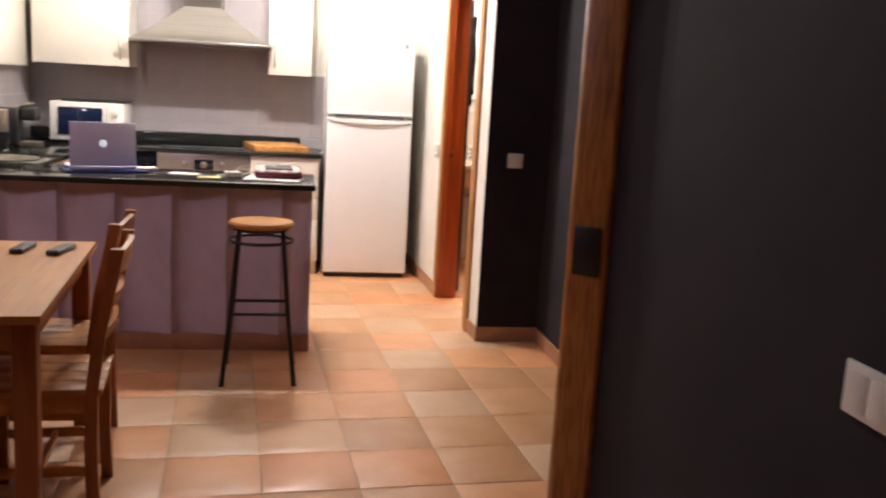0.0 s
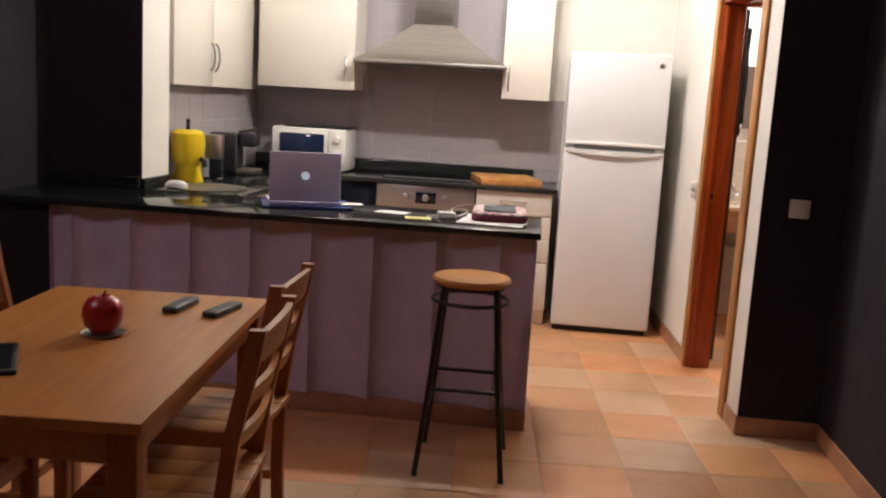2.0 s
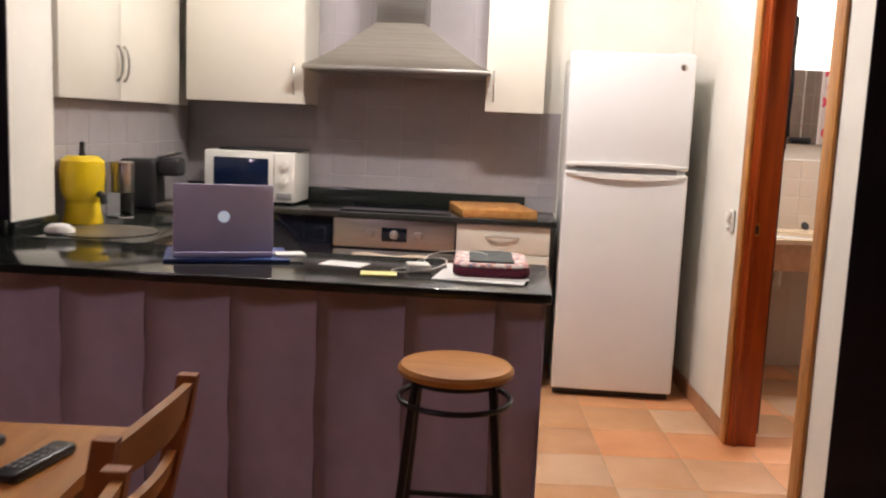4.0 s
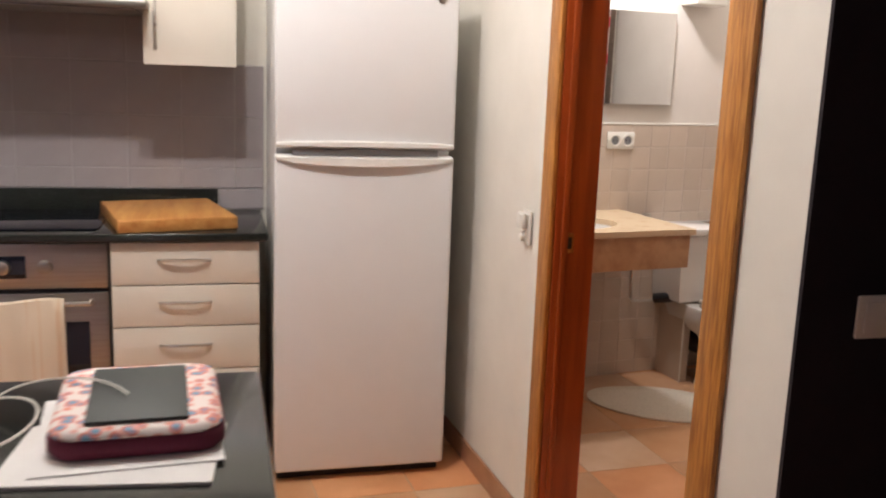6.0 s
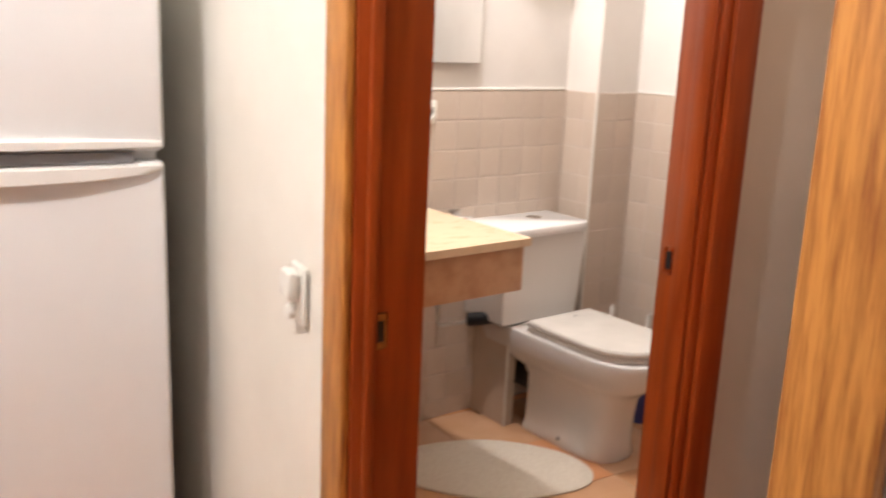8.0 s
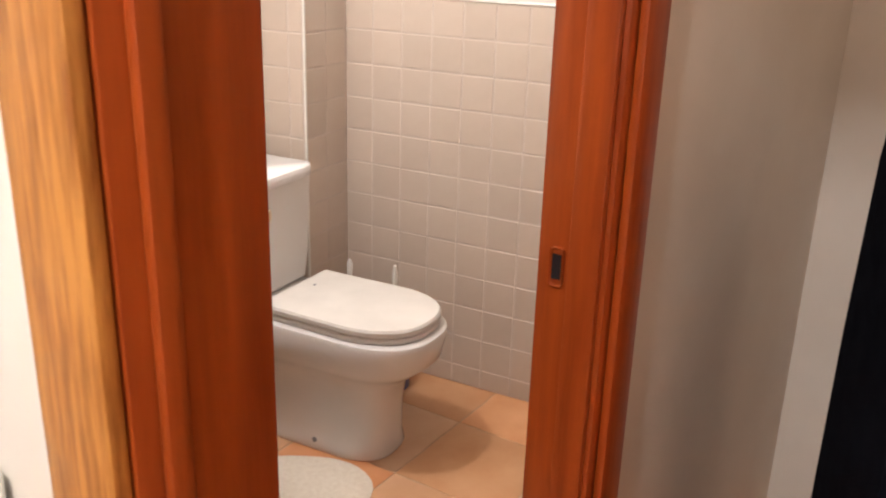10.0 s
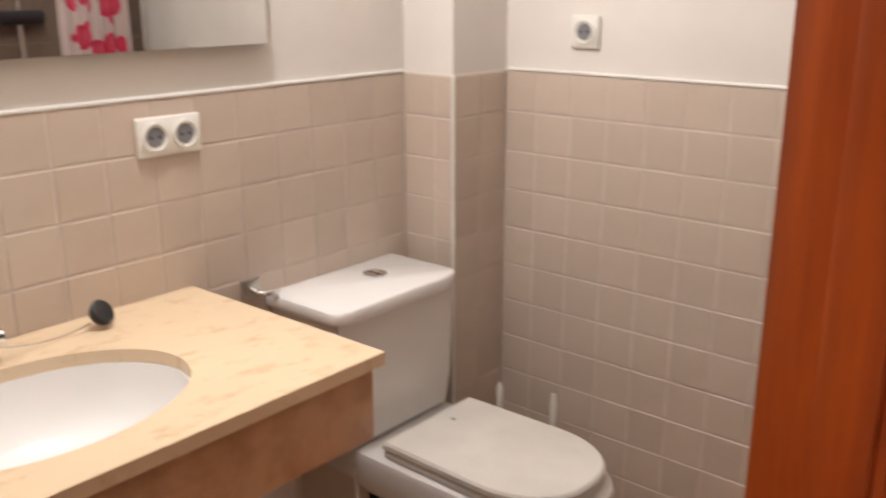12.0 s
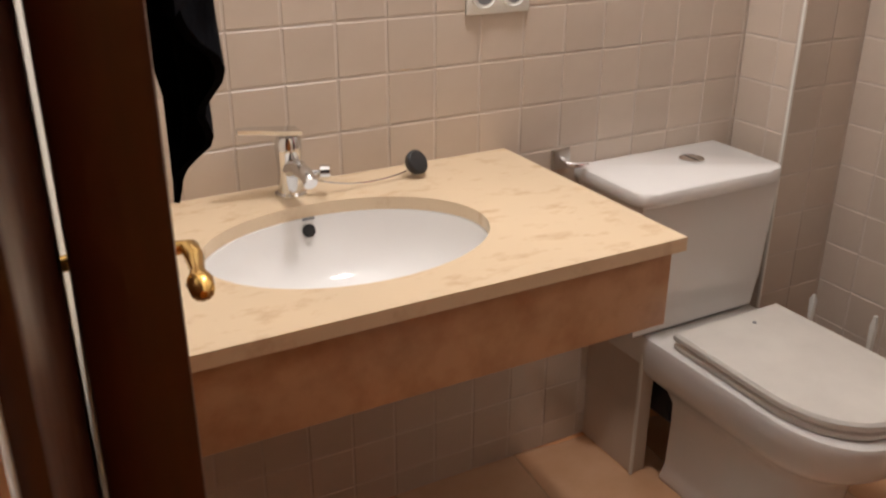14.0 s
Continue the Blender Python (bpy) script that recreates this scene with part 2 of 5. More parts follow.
def bm_lathe(profile, seg=24, centre=(0, 0, 0), axis="Z"):
    bm = bmesh.new()
    rings = []
    for r, h in profile:
        ring = []
        for i in range(seg):
            a = 2 * math.pi * i / seg
            c, s = max(r, 1e-4) * math.cos(a), max(r, 1e-4) * math.sin(a)
            p = {"Z": (c, s, h), "Y": (c, h, s), "X": (h, c, s)}[axis]
            ring.append(bm.verts.new(Vector(p) + Vector(centre)))
        rings.append(ring)
    for a, b in zip(rings, rings[1:]):
        for i in range(seg):
            bm.faces.new((a[i], a[(i + 1) % seg], b[(i + 1) % seg], b[i]))
    bm.faces.new(rings[0][::-1])
    bm.faces.new(rings[-1])
    bmesh.ops.recalc_face_normals(bm, faces=bm.faces[:])
    return bm


def bm_tube(points, radius, seg=8, closed=False):
    bm = bmesh.new()
    pts = [Vector(p) for p in points]
    rings = []
    n = len(pts)
    for i, p in enumerate(pts):
        d = (pts[(i + 1) % n] - pts[i - 1]) if closed else pts[min(i + 1, n - 1)] - pts[max(i - 1, 0)]
        q = d.normalized().to_track_quat("Z", "Y")
        r = radius[i] if isinstance(radius, (list, tuple)) else radius
        rings.append([bm.verts.new(p + q @ Vector((r * math.cos(2 * math.pi * k / seg), r * math.sin(2 * math.pi * k / seg), 0))) for k in range(seg)])
    pairs = list(zip(rings, rings[1:])) + ([(rings[-1], rings[0])] if closed else [])
    for a, b in pairs:
        for k in range(seg):
            bm.faces.new((a[k], a[(k + 1) % seg], b[(k + 1) % seg], b[k]))
    if not closed:
        bm.faces.new(rings[0][::-1])
        bm.faces.new(rings[-1])
    bmesh.ops.recalc_face_normals(bm, faces=bm.faces[:])
    return bm


def loft(rings, cap=True):
    bm = bmesh.new()
    vs = [[bm.verts.new(p) for p in ring] for ring in rings]
    n = len(vs[0])
    for a, b in zip(vs, vs[1:]):
        for i in range(n):
            bm.faces.new((a[i], a[(i + 1) % n], b[(i + 1) % n], b[i]))
    if cap:
        bm.faces.new(vs[0][::-1])
        bm.faces.new(vs[-1])
    bmesh.ops.recalc_face_normals(bm, faces=bm.faces[:])
    return bm


def bezier(ps, n=12):
    out = []
    for i in range(n + 1):
        t = i / n
        q = [Vector(p) for p in ps]
        while len(q) > 1:
            q = [a.lerp(b, t) for a, b in zip(q, q[1:])]
        out.append(q[0])
    return out


def join(*bms):
    out = bms[0]
    for o in bms[1:]:
        me = bpy.data.meshes.new("tmp")
        o.to_mesh(me)
        out.from_mesh(me)
        bpy.data.meshes.remove(me)
        o.free()
    return out


def moved(bm, m):
    bmesh.ops.transform(bm, matrix=m, verts=bm.verts[:])
    return bm


def mesh_of(name, bm, material, smooth=40):
    me = bpy.data.meshes.new(name)
    bm.to_mesh(me)
    bm.free()
    me.materials.append(material)
    if smooth:
        me.polygons.foreach_set("use_smooth", [True] * len(me.polygons))
        me.set_sharp_from_angle(angle=radians(smooth))
    return me


def part(name, bm, material, parent, label="", smooth=40):
    ob = new(name, mesh_of(name, bm, material, smooth))
    ob.parent = parent
    if label:
        tagged(ob, label)
    return ob


def thing(name, label, category, group="", kind="", at=None):
    ob = new(name)
    ob.empty_display_size = 0.1
    if at is not None:
        ob.matrix_basis = at
    return tagged(ob, label, category, group, kind)


def single(name, bm, material, label, category, kind="", smooth=40, group=""):
    ob = new(name, mesh_of(name, bm, material, smooth))
    return tagged(ob, label, category, group, kind)


def struct(name, bm, material, label, category, smooth=0):
    return single(name, bm, material, label, category, "structure", smooth)


# ---------------------------------------------------------------- plan
H = 2.75                 # ceiling
YB = 7.24                # back wall of the kitchen
YM = 7.672               # mirror wall of the bathroom, in the bathroom's own axes
XT = 3.631               # wall beside the toilet, likewise
BATH = pose(3.4, 7.7, 0, 0, 0, 8.67) @ pose(-3.357, -7.663, 0)


def bath(ob):
    """The bathroom stands turned against the kitchen: set a thing made in its axes into the plan."""
    ob.matrix_basis = BATH @ ob.matrix_basis
    return ob



def wx(y):
    """The kitchen's side wall leans a little off square."""
    return 1.868 - 0.060 * (y - 5.0)


D1A, D1B = 5.218, 6.038   # lobby doorway in that wall
DH = 2.04
T1 = 0.13                # thickness of that wall

floor = struct("floor", bm_box(-2.2, -2.2, -0.2, 4.3, 8.1, -0.0036), GROUT, "terracotta tiled floor with grey brown joints", "floor")
struct("ceiling", bm_box(-2.2, -2.2, H, 4.3, 8.1, H + 0.15), CEILING, "plain white ceiling", "ceiling")
# kitchen side wall in three pieces round the doorway
struct("wall_side_far", bm_prism([(wx(D1B), D1B), (wx(D1B) + T1, D1B), (wx(YB) + T1, YB), (wx(YB), YB)], 0, H), WHITE_WALL, "white plastered wall beside the fridge", "wall")
struct("wall_side_near", bm_prism([(wx(4.957), 4.957), (wx(4.957) + T1, 4.957), (wx(D1A) + T1, D1A), (wx(D1A), D1A)], 0, H), WHITE_WALL, "white plastered wall end beside the doorway", "wall")
struct("wall_side_head", bm_prism([(wx(D1A), D1A), (wx(D1A) + T1, D1A), (wx(D1B) + T1, D1B), (wx(D1B), D1B)], DH, H), WHITE_WALL, "white wall above the doorway", "wall")
# charcoal wall with the switch
struct("wall_charcoal", bm_box(wx(4.95), 4.947, 0, 2.40, 4.957, H), DARK_WALL, "charcoal painted wall facing the dining table", "wall")
struct("wall_charcoal_back", bm_box(wx(4.957) + T1, 4.957, 0, 3.9, 5.10, H), BEIGE_WALL, "warm white wall of the lobby", "wall")
struct("wall_living_side", bm_box(2.225, 2.42, 0, 2.40, 4.947, H), DARK_WALL, "charcoal painted side wall of the living room", "wall")
struct("wall_entrance", bm_box(1.672, -2.2, 0, 2.40, 2.42, H), DARK_WALL, "charcoal painted wall by the entrance", "wall")
struct("wall_behind", bm_box(-2.2, -2.2, 0, 1.672, -2.05, H), DARK_WALL, "charcoal painted wall", "wall")
struct("wall_left", bm_box(-1.72, -2.05, 0, -1.56, 5.23, H), DARK_WALL, "charcoal painted living room wall", "wall")
# stub wall at the bar, dark in front and white on its end
struct("wall_stub_face", bm_box(-1.56, 5.225, 0.93, -1.085, 5.235, H), DARK_WALL, "charcoal face of the wall stub above the bar", "wall")
struct("wall_stub", bm_box(-1.72, 5.235, 0.93, -1.085, 5.56, H), WHITE_WALL, "white end of the wall stub above the bar", "wall")
struct("wall_stub_foot", bm_box(-1.72, 5.235, 0, -1.145, 5.56, 0.865), WHITE_WALL, "white wall stub below the worktop", "wall")
struct("wall_kitchen_left", bm_box(-1.72, 5.56, 0, -1.145, YB, H), WHITE_WALL, "white kitchen wall behind the kettle", "wall")
struct("wall_kitchen_back", bm_box(-1.72, YB, 0, wx(YB) + T1, YB + 0.12, H), WHITE_WALL, "white wall behind the fridge and cooker", "wall")
# bathroom
bath(struct("wall_mirror", bm_box(1.80, YM, 0, 3.77, YM + 0.12, H), BEIGE_WALL, "white bathroom wall above beige tiles", "wall"))
bath(struct("wall_toilet", bm_box(XT, 5.95, 0, XT + 0.14, YM, H), BEIGE_WALL, "white bathroom wall above beige tiles beside the toilet", "wall"))
struct("wall_bath_left", bm_box(1.70, YB + 0.12, 0, 1.86, 7.66, H), BEIGE_WALL, "white bathroom wall", "wall")
bath(struct("pillar", bm_box(3.406, 7.503, 0, XT, YM, H), BEIGE_WALL, "boxed-in pipe pillar in the bathroom corner", "pillar"))
Y2 = 6.06
struct("wall_lobby", bm_box(2.60, Y2, 0, 3.90, Y2 + 0.10, H), BEIGE_WALL, "warm white wall between lobby and bathroom", "wall")
struct("wall_lobby_end", bm_box(3.66, 5.10, 0, 3.78, Y2, H), BEIGE_WALL, "warm white end wall of the lobby", "wall")
struct("wall_lobby_head", bm_box(1.930, Y2, 2.04, 2.60, Y2 + 0.10, H), BEIGE_WALL, "wall above the bathroom door", "wall")

# ---------------------------------------------------------------- door frames, doors, skirting
def skirt(name, x0, y0, x1, y1):
    """A low tile skirting between two points on the plan, standing 10 mm off the wall on the left-hand side."""
    d = Vector((x1 - x0, y1 - y0, 0))
    n = Vector((-d.y, d.x, 0)).normalized() * 0.011
    return struct(name, bm_prism([(x0, y0), (x1, y1), (x1 + n.x, y1 + n.y), (x0 + n.x, y0 + n.y)], 0, 0.085, 0.003), SKIRT, "terracotta tile skirting along the wall", "skirting")


skirt("baseboard_side_far", wx(6.099), 6.099, wx(YB), YB)
skirt("baseboard_side_near", wx(4.947), 4.947, wx(5.138), 5.138)
skirt("baseboard_charcoal", 2.225, 4.947, wx(4.947) - 0.011, 4.947)
skirt("baseboard_living", 2.225, 2.42, 2.225, 4.936)
skirt("baseboard_entrance", 1.672, -2.0, 1.672, 2.33)
skirt("baseboard_left", -1.56, 4.70, -1.56, -2.0)

frame_1 = thing("door_frame", "oak door casing and red stained lining round the lobby doorway", "door frame", kind="structure")
for _, ya, yb in (("casing_far", 6.021, 6.097), ("casing_near", 5.140, 5.230)):
    part("casing", bm_prism([(wx(ya) - 0.016, ya), (wx(yb) - 0.016, yb), (wx(yb) - 0.001, yb), (wx(ya) - 0.001, ya)], 0, 2.115, 0.004), OAK, frame_1)
part("casing", bm_prism([(wx(5.23) - 0.016, 5.2305), (wx(6.020) - 0.016, 6.0205), (wx(6.020) - 0.001, 6.0205), (wx(5.23) - 0.001, 5.2305)], 2.036, 2.115, 0.004), OAK, frame_1)
for ya, yb in ((6.018, 6.0375), (5.2185, 5.234)):
    part("lining", bm_prism([(wx(ya) + 0.0, ya), (wx(ya) + T1 - 0.003, ya), (wx(ya) + T1 - 0.003, yb), (wx(ya) + 0.0, yb)], 0, 2.037, 0.003), REDWOOD, frame_1)
part("lining", bm_prism([(wx(5.24) + 0.0, 5.239), (wx(5.24) + T1 - 0.003, 5.239), (wx(6.01) + T1 - 0.003, 6.017), (wx(6.01), 6.017)], 2.02, 2.036, 0.0), REDWOOD, frame_1)
# stop bead on the far lining
part("stop_bead", bm_box(wx(6.03) + 0.020, 6.006, 0, wx(6.03) + 0.040, 6.0177, 2.02, 0.003), REDWOOD, frame_1)
part("strike_rim", bm_box(1.840, 6.0142, 0.952, 1.866, 6.0178, 1.012, 0.004), OAK, frame_1, "bare wood rim of the lock hole")
part("strike_hole", bm_box(1.845, 6.0115, 0.964, 1.860, 6.0138, 1.000, 0.001), BLACK, frame_1, "dark lock hole")

frame_2 = thing("door_frame", "red stained wooden frame of the bathroom door", "door frame", kind="structure")
part("lining", bm_box(2.570, 6.055, 0, 2.5995, 6.165, 2.039, 0.003), REDWOOD, frame_2)
part("stop_bead", bm_box(2.556, 6.062, 0, 2.5695, 6.110, 2.02, 0.003), REDWOOD, frame_2)
part("casing", bm_box(2.590, 6.040, 0, 2.656, 6.0545, 2.11, 0.004), REDWOOD, frame_2)
# Left lining of the red frame, with its shade put into the colour.
part("lining", bm_box(1.930, 6.055, 0, 1.943, 6.176, 2.039, 0.003), SHADED_WOOD, frame_2)
part("lining", bm_box(1.944, 6.056, 2.020, 2.569, 6.159, 2.039), REDWOOD, frame_2)
part("strike_plate", bm_box(2.5678, 6.121, 0.982, 2.5698, 6.143, 1.040, 0.006), REDWOOD, frame_2, "strike plate in the frame")
part("strike_hole", bm_box(2.5655, 6.125, 0.993, 2.5670, 6.139, 1.030, 0.0), BLACK, frame_2, "dark latch hole")
# jamb lining seen through to the bathroom
struct("wall_lobby_left", bm_box(wx(6.1) + T1 + 0.001, 6.052, 0, 1.9295, 6.30, H), BEIGE_WALL, "narrow wall beside the bathroom door", "wall")


def lever(parent, u, side):
    """A brass lever on a leaf that runs along its own +Y; u: distance from the hinge; side: +1 or -1 across the leaf."""
    s = side
    x0 = 0.02 * s
    part("rosette", join(bm_lathe([(0.024, 0), (0.026, 0.003 * s), (0.022, 0.009 * s), (0.012, 0.012 * s)], 20, (x0, u, 1.03), "X"),
                         bm_lathe([(0.020, 0), (0.020, 0.004 * s), (0.013, 0.008 * s)], 18, (x0, u, 0.955), "X")), BRASS, parent, "round brass rosette and keyhole plate")
    pts = [(x0 + 0.008 * s, u, 1.03), (x0 + 0.028 * s, u, 1.03), (x0 + 0.048 * s, u, 1.03), (x0 + 0.056 * s, u - 0.006, 1.03),
           (x0 + 0.058 * s, u - 0.03, 1.028), (x0 + 0.057 * s, u - 0.06, 1.024), (x0 + 0.056 * s, u - 0.085, 1.022), (x0 + 0.056 * s, u - 0.102, 1.021), (x0 + 0.056 * s, u - 0.112, 1.021)]
    part("lever", bm_tube(pts, [0.008, 0.010, 0.008, 0.011, 0.011, 0.008, 0.015, 0.013, 0.004], 12), BRASS, parent, "brass lever with a bulbous end")


def door_leaf(name, m, width, label, material_edge):
    d = thing(name, label, "door", kind="structure", at=m)
    part("leaf", bm_box(-0.02, 0.0, 0.012, 0.02, width, 2.015, 0.003), material_edge, d)
    for s in (-1, 1):
        for za, zb in ((0.16, 0.86), (1.12, 1.90)):
            part("panel", bm_box(min(0.0201 * s, 0.0235 * s), 0.10, za, max(0.0201 * s, 0.0235 * s), width - 0.10, zb, 0.0015, 1), material_edge, d)
        lever(d, width - 0.062, s)
    return d


door_leaf("door_1", pose(1.972, 5.262, 0, 0, 0, -63.5), 0.70, "oak veneered lobby door standing half open, with brass levers", OAK)
door_leaf("door_2", pose(1.966, 6.178, 0, 0, 0, 1.6), 0.70, "open red bathroom door, shade in colour, dark coat on it", SHADED_WOOD)

# wooden post with a black lock plate at the end of the entrance wall
post = thing("door_frame", "oak door post ending the charcoal wall, with black strike plate", "door frame", kind="structure")
part("post", bm_prism([(1.575, 2.425), (1.580, 2.400), (1.655, 2.333), (1.6715, 2.333), (1.6715, 2.425)], 0, 2.12, 0.004), OAK, post)
part("lock_plate", moved(bm_box(-0.040, -0.006, 0.925, 0.040, 0.0, 1.062, 0.003), pose(1.6152, 2.3655, 0, 0, 0, -41.8)), BLACK, post, "black metal strike plate")


# ---------------------------------------------------------------- switches and sockets
def switch(name, m, w=0.085, h=0.085, label="white square light switch on the wall", rockers=1):
    """Built facing -Y at the origin."""
    s = thing(name, label, "light switch", at=m)
    part("plate", bm_box(-w / 2, -0.010, -h / 2, w / 2, -0.001, h / 2, 0.004), PLASTIC_W, s)
    for i in range(rockers):
        x0 = -w / 2 + 0.012 + i * (w - 0.024) / rockers
        part("rocker", bm_box(x0 + 0.001, -0.014, -h / 2 + 0.012, x0 + (w - 0.024) / rockers - 0.001, -0.0102, h / 2 - 0.012, 0.002), PLASTIC_W, s)
    return s


switch("light_switch", pose(2.030, 4.947, 1.044), 0.088, 0.082, "white light switch on the charcoal wall")
switch("light_switch", pose(1.672, 1.165, 0.995, 0, 0, -90), 0.13, 0.085, "white double light switch on the entrance wall", 2)
sw = switch("light_switch", pose(wx(6.212), 6.212, 0.997, 0, 0, -93.4), 0.074, 0.106, "tall white kitchen light switch with a small plug below")
part("timer", bm_box(-0.028, -0.035, -0.004, 0.030, -0.0145, 0.046, 0.008), PLASTIC_W, sw, "small white round-edged dimmer")
part("knob", bm_lathe([(0.014, 0.0), (0.014, -0.012), (0.010, -0.015)], 16, (0.0, -0.0145, -0.030), "Y"), PLASTIC_W, sw)


def socket(name, m, gangs, label):
    w = 0.081 + 0.071 * (gangs - 1)
    s = thing(name, label, "wall socket", at=m)
    part("plate", bm_box(-w / 2, -0.011, -0.0405, w / 2, -0.001, 0.0405, 0.005), PLASTIC_W, s)
    for i in range(gangs):
        c = (i - (gangs - 1) / 2) * 0.071
        part("insert", bm_lathe([(0.030, -0.0112), (0.030, -0.016), (0.0255, -0.0165), (0.0245, -0.0125), (0.0, -0.0125)], 28, (c, 0, 0), "Y"), PLASTIC_W, s)
        # Grey disc on the well's floor paints the shade inside it.
        part("well", bm_lathe([(0.0205, -0.0128), (0.0205, -0.0134), (0.0, -0.0134)], 24, (c, 0, 0), "Y"), GREY_PL, s, "grey disc as shade in the socket well")
        for dx in (-0.0095, 0.0095):
            part("pin_hole", bm_lathe([(0.0034, -0.0136), (0.0034, -0.0142), (0.0, -0.0142)], 10, (c + dx, 0, 0), "Y"), BLACK, s)
    return s


bath(socket("wall_socket", pose(2.677, YM - 0.008, 1.178), 2, "white double wall socket on beige tiles"))
bath(socket("wall_socket", pose(XT, 7.257, 1.360, 0, 0, -90), 1, "white single wall socket above the tiles"))

# ---------------------------------------------------------------- kitchen: bar
bar = thing("kitchen_bar", "lilac scalloped bar front under a black granite top", "bar counter")
part("carcass", bm_box(-1.279, 4.760, 0.0, 0.893, 5.20, 0.864), LILAC, bar)
PITCH = 0.2755
x = -1.172 - PITCH
struct("wall_bar_end", bm_box(-1.558, 4.70, 0, -1.281, 5.2245, 0.8655), DARK_WALL, "charcoal wall block at the end of the bar", "wall")
while x < 0.905:
    xa, xb = max(x, -1.279), min(x + PITCH, 0.9085)
    if xb - xa > 0.02:
        for r in range(3):
            za, zb = 0.088 + r * 0.2590, 0.088 + (r + 1) * 0.2590 - 0.0003
            bm = bmesh.new()
            nu, nz = 14, 8
            grid = []
            for q in range(nz + 1):
                v = q / nz
                z = za + (zb - za) * v
                row = []
                for i in range(nu + 1):
                    u = i / nu
                    sway = 0.005 * math.sin(math.pi * v) * (1, -0.7, 0.8)[r]
                    px = min(max(x + PITCH * u + sway, xa), xb)
                    py = 4.703 + 0.052 * math.sin(math.pi * u ** 0.55) ** 1.15 + 0.003 * math.cos(2 * math.pi * v) * (0.3 + u)
                    row.append(bm.verts.new((px, py, z)))
                grid.append(row)
            for a, b in zip(grid, grid[1:]):
                for i in range(nu):
                    bm.faces.new((a[i], a[i + 1], b[i + 1], b[i]))
            for q in range(nz):
                v1, v2 = grid[q][nu], grid[q + 1][nu]
                w1, w2 = bm.verts.new((v1.co.x + 0.001, 4.7595, v1.co.z)), bm.verts.new((v2.co.x + 0.001, 4.7595, v2.co.z))
                bm.faces.new((v1, w1, w2, v2))
            bmesh.ops.recalc_face_normals(bm, faces=bm.faces[:])
            part("panel", bm, LILAC, bar, smooth=50)
    x += PITCH
part("end_panel", bm_box(0.8935, 4.742, 0.088, 0.909, 5.20, 0.864, 0.004), LILAC, bar)
part("plinth", bm_box(-1.279, 4.722, 0.0, 0.912, 4.7505, 0.087, 0.003), SKIRT, bar, "terracotta tile plinth")
part("plinth", bm_box(0.8935, 4.751, 0.0, 0.912, 5.20, 0.087, 0.003), SKIRT, bar, "terracotta tile plinth")

top = thing("worktop", "polished black granite worktop with a rounded edge on the bar", "worktop")
part("slab", bm_box(-1.556, 4.636, 0.866, 0.923, 5.2245, 0.896, 0.006, 3), GRANITE, top)
part("slab", bm_box(-1.140, 5.225, 0.866, -0.56, YB - 0.004, 0.896, 0.004), GRANITE, top)
part("upstand", bm_box(-1.553, 5.198, 0.8965, -1.088, 5.2235, 0.955, 0.003), GRANITE, top)
part("upstand", bm_box(-1.084, 5.228, 0.8965, -1.066, 5.56, 0.945, 0.003), GRANITE, top)
low = thing("base_cabinet", "cream lacquered base cabinet under the granite worktop", "kitchen cabinet")
part("body", bm_box(-1.140, 5.228, 0.10, -0.60, 6.66, 0.8655), CREAM, low)
part("plinth", bm_box(-1.140, 5.228, 0.0, -0.65, 6.66, 0.0995), SATIN, low)

sink = thing("sink", "round stainless steel kitchen sink with a tap, set in black granite", "sink")
part("bowl", bm_lathe([(0.19, 0.8965), (0.20, 0.901), (0.185, 0.902), (0.175, 0.8972), (0.0, 0.8970)], 36, (-0.82, 5.46, 0)), STEEL, sink)

# back run
back = thing("worktop", "black granite worktop with an upstand along the back wall", "worktop")
part("slab", bm_box(-0.5595, 6.672, 0.872, 1.018, YB - 0.004, 0.900, 0.005, 3), GRANITE, back)
part("upstand", bm_box(-1.14, YB - 0.026, 0.9003, 0.853, YB - 0.006, 0.982, 0.003), GRANITE, back)
part("hob", bm_box(-0.13, 6.74, 0.9003, 0.46, 7.19, 0.907, 0.003), BLACK_GLASS, back, "black ceramic hob")


def handle_bow(parent, x, y, z, w, vertical=False):
    if vertical:
        pts = bezier([(x, y, z - w / 2), (x, y - 0.034, z - w / 2 + 0.01), (x, y - 0.034, z + w / 2 - 0.01), (x, y, z + w / 2)], 10)
    else:
        pts = bezier([(x - w / 2, y, z), (x - w / 2 + 0.004, y - 0.026, z + 0.004), (x + w / 2 - 0.004, y - 0.026, z + 0.004), (x + w / 2, y, z)], 10)
    return part("handle", bm_tube(pts, 0.0055, 8), SATIN, parent, "curved satin metal handle")


dr = thing("drawer_unit", "cream drawer unit with four drawers beside the fridge", "drawer unit")
part("body", bm_box(0.500, 6.715, 0.105, 0.990, YB - 0.01, 0.868), CREAM, dr)
for za, zb in ((0.721, 0.866), (0.574, 0.717), (0.418, 0.570), (0.108, 0.414)):
    f = part("drawer", bm_box(0.502, 6.694, za, 0.988, 6.7145, zb, 0.003), CREAM, dr)
    handle_bow(f, 0.74, 6.694, (za + zb) / 2 + 0.012 if zb - za < 0.2 else zb - 0.07, 0.17)
part("plinth", bm_box(0.502, 6.745, 0.0, 0.985, 6.765, 0.1045), SATIN, dr)

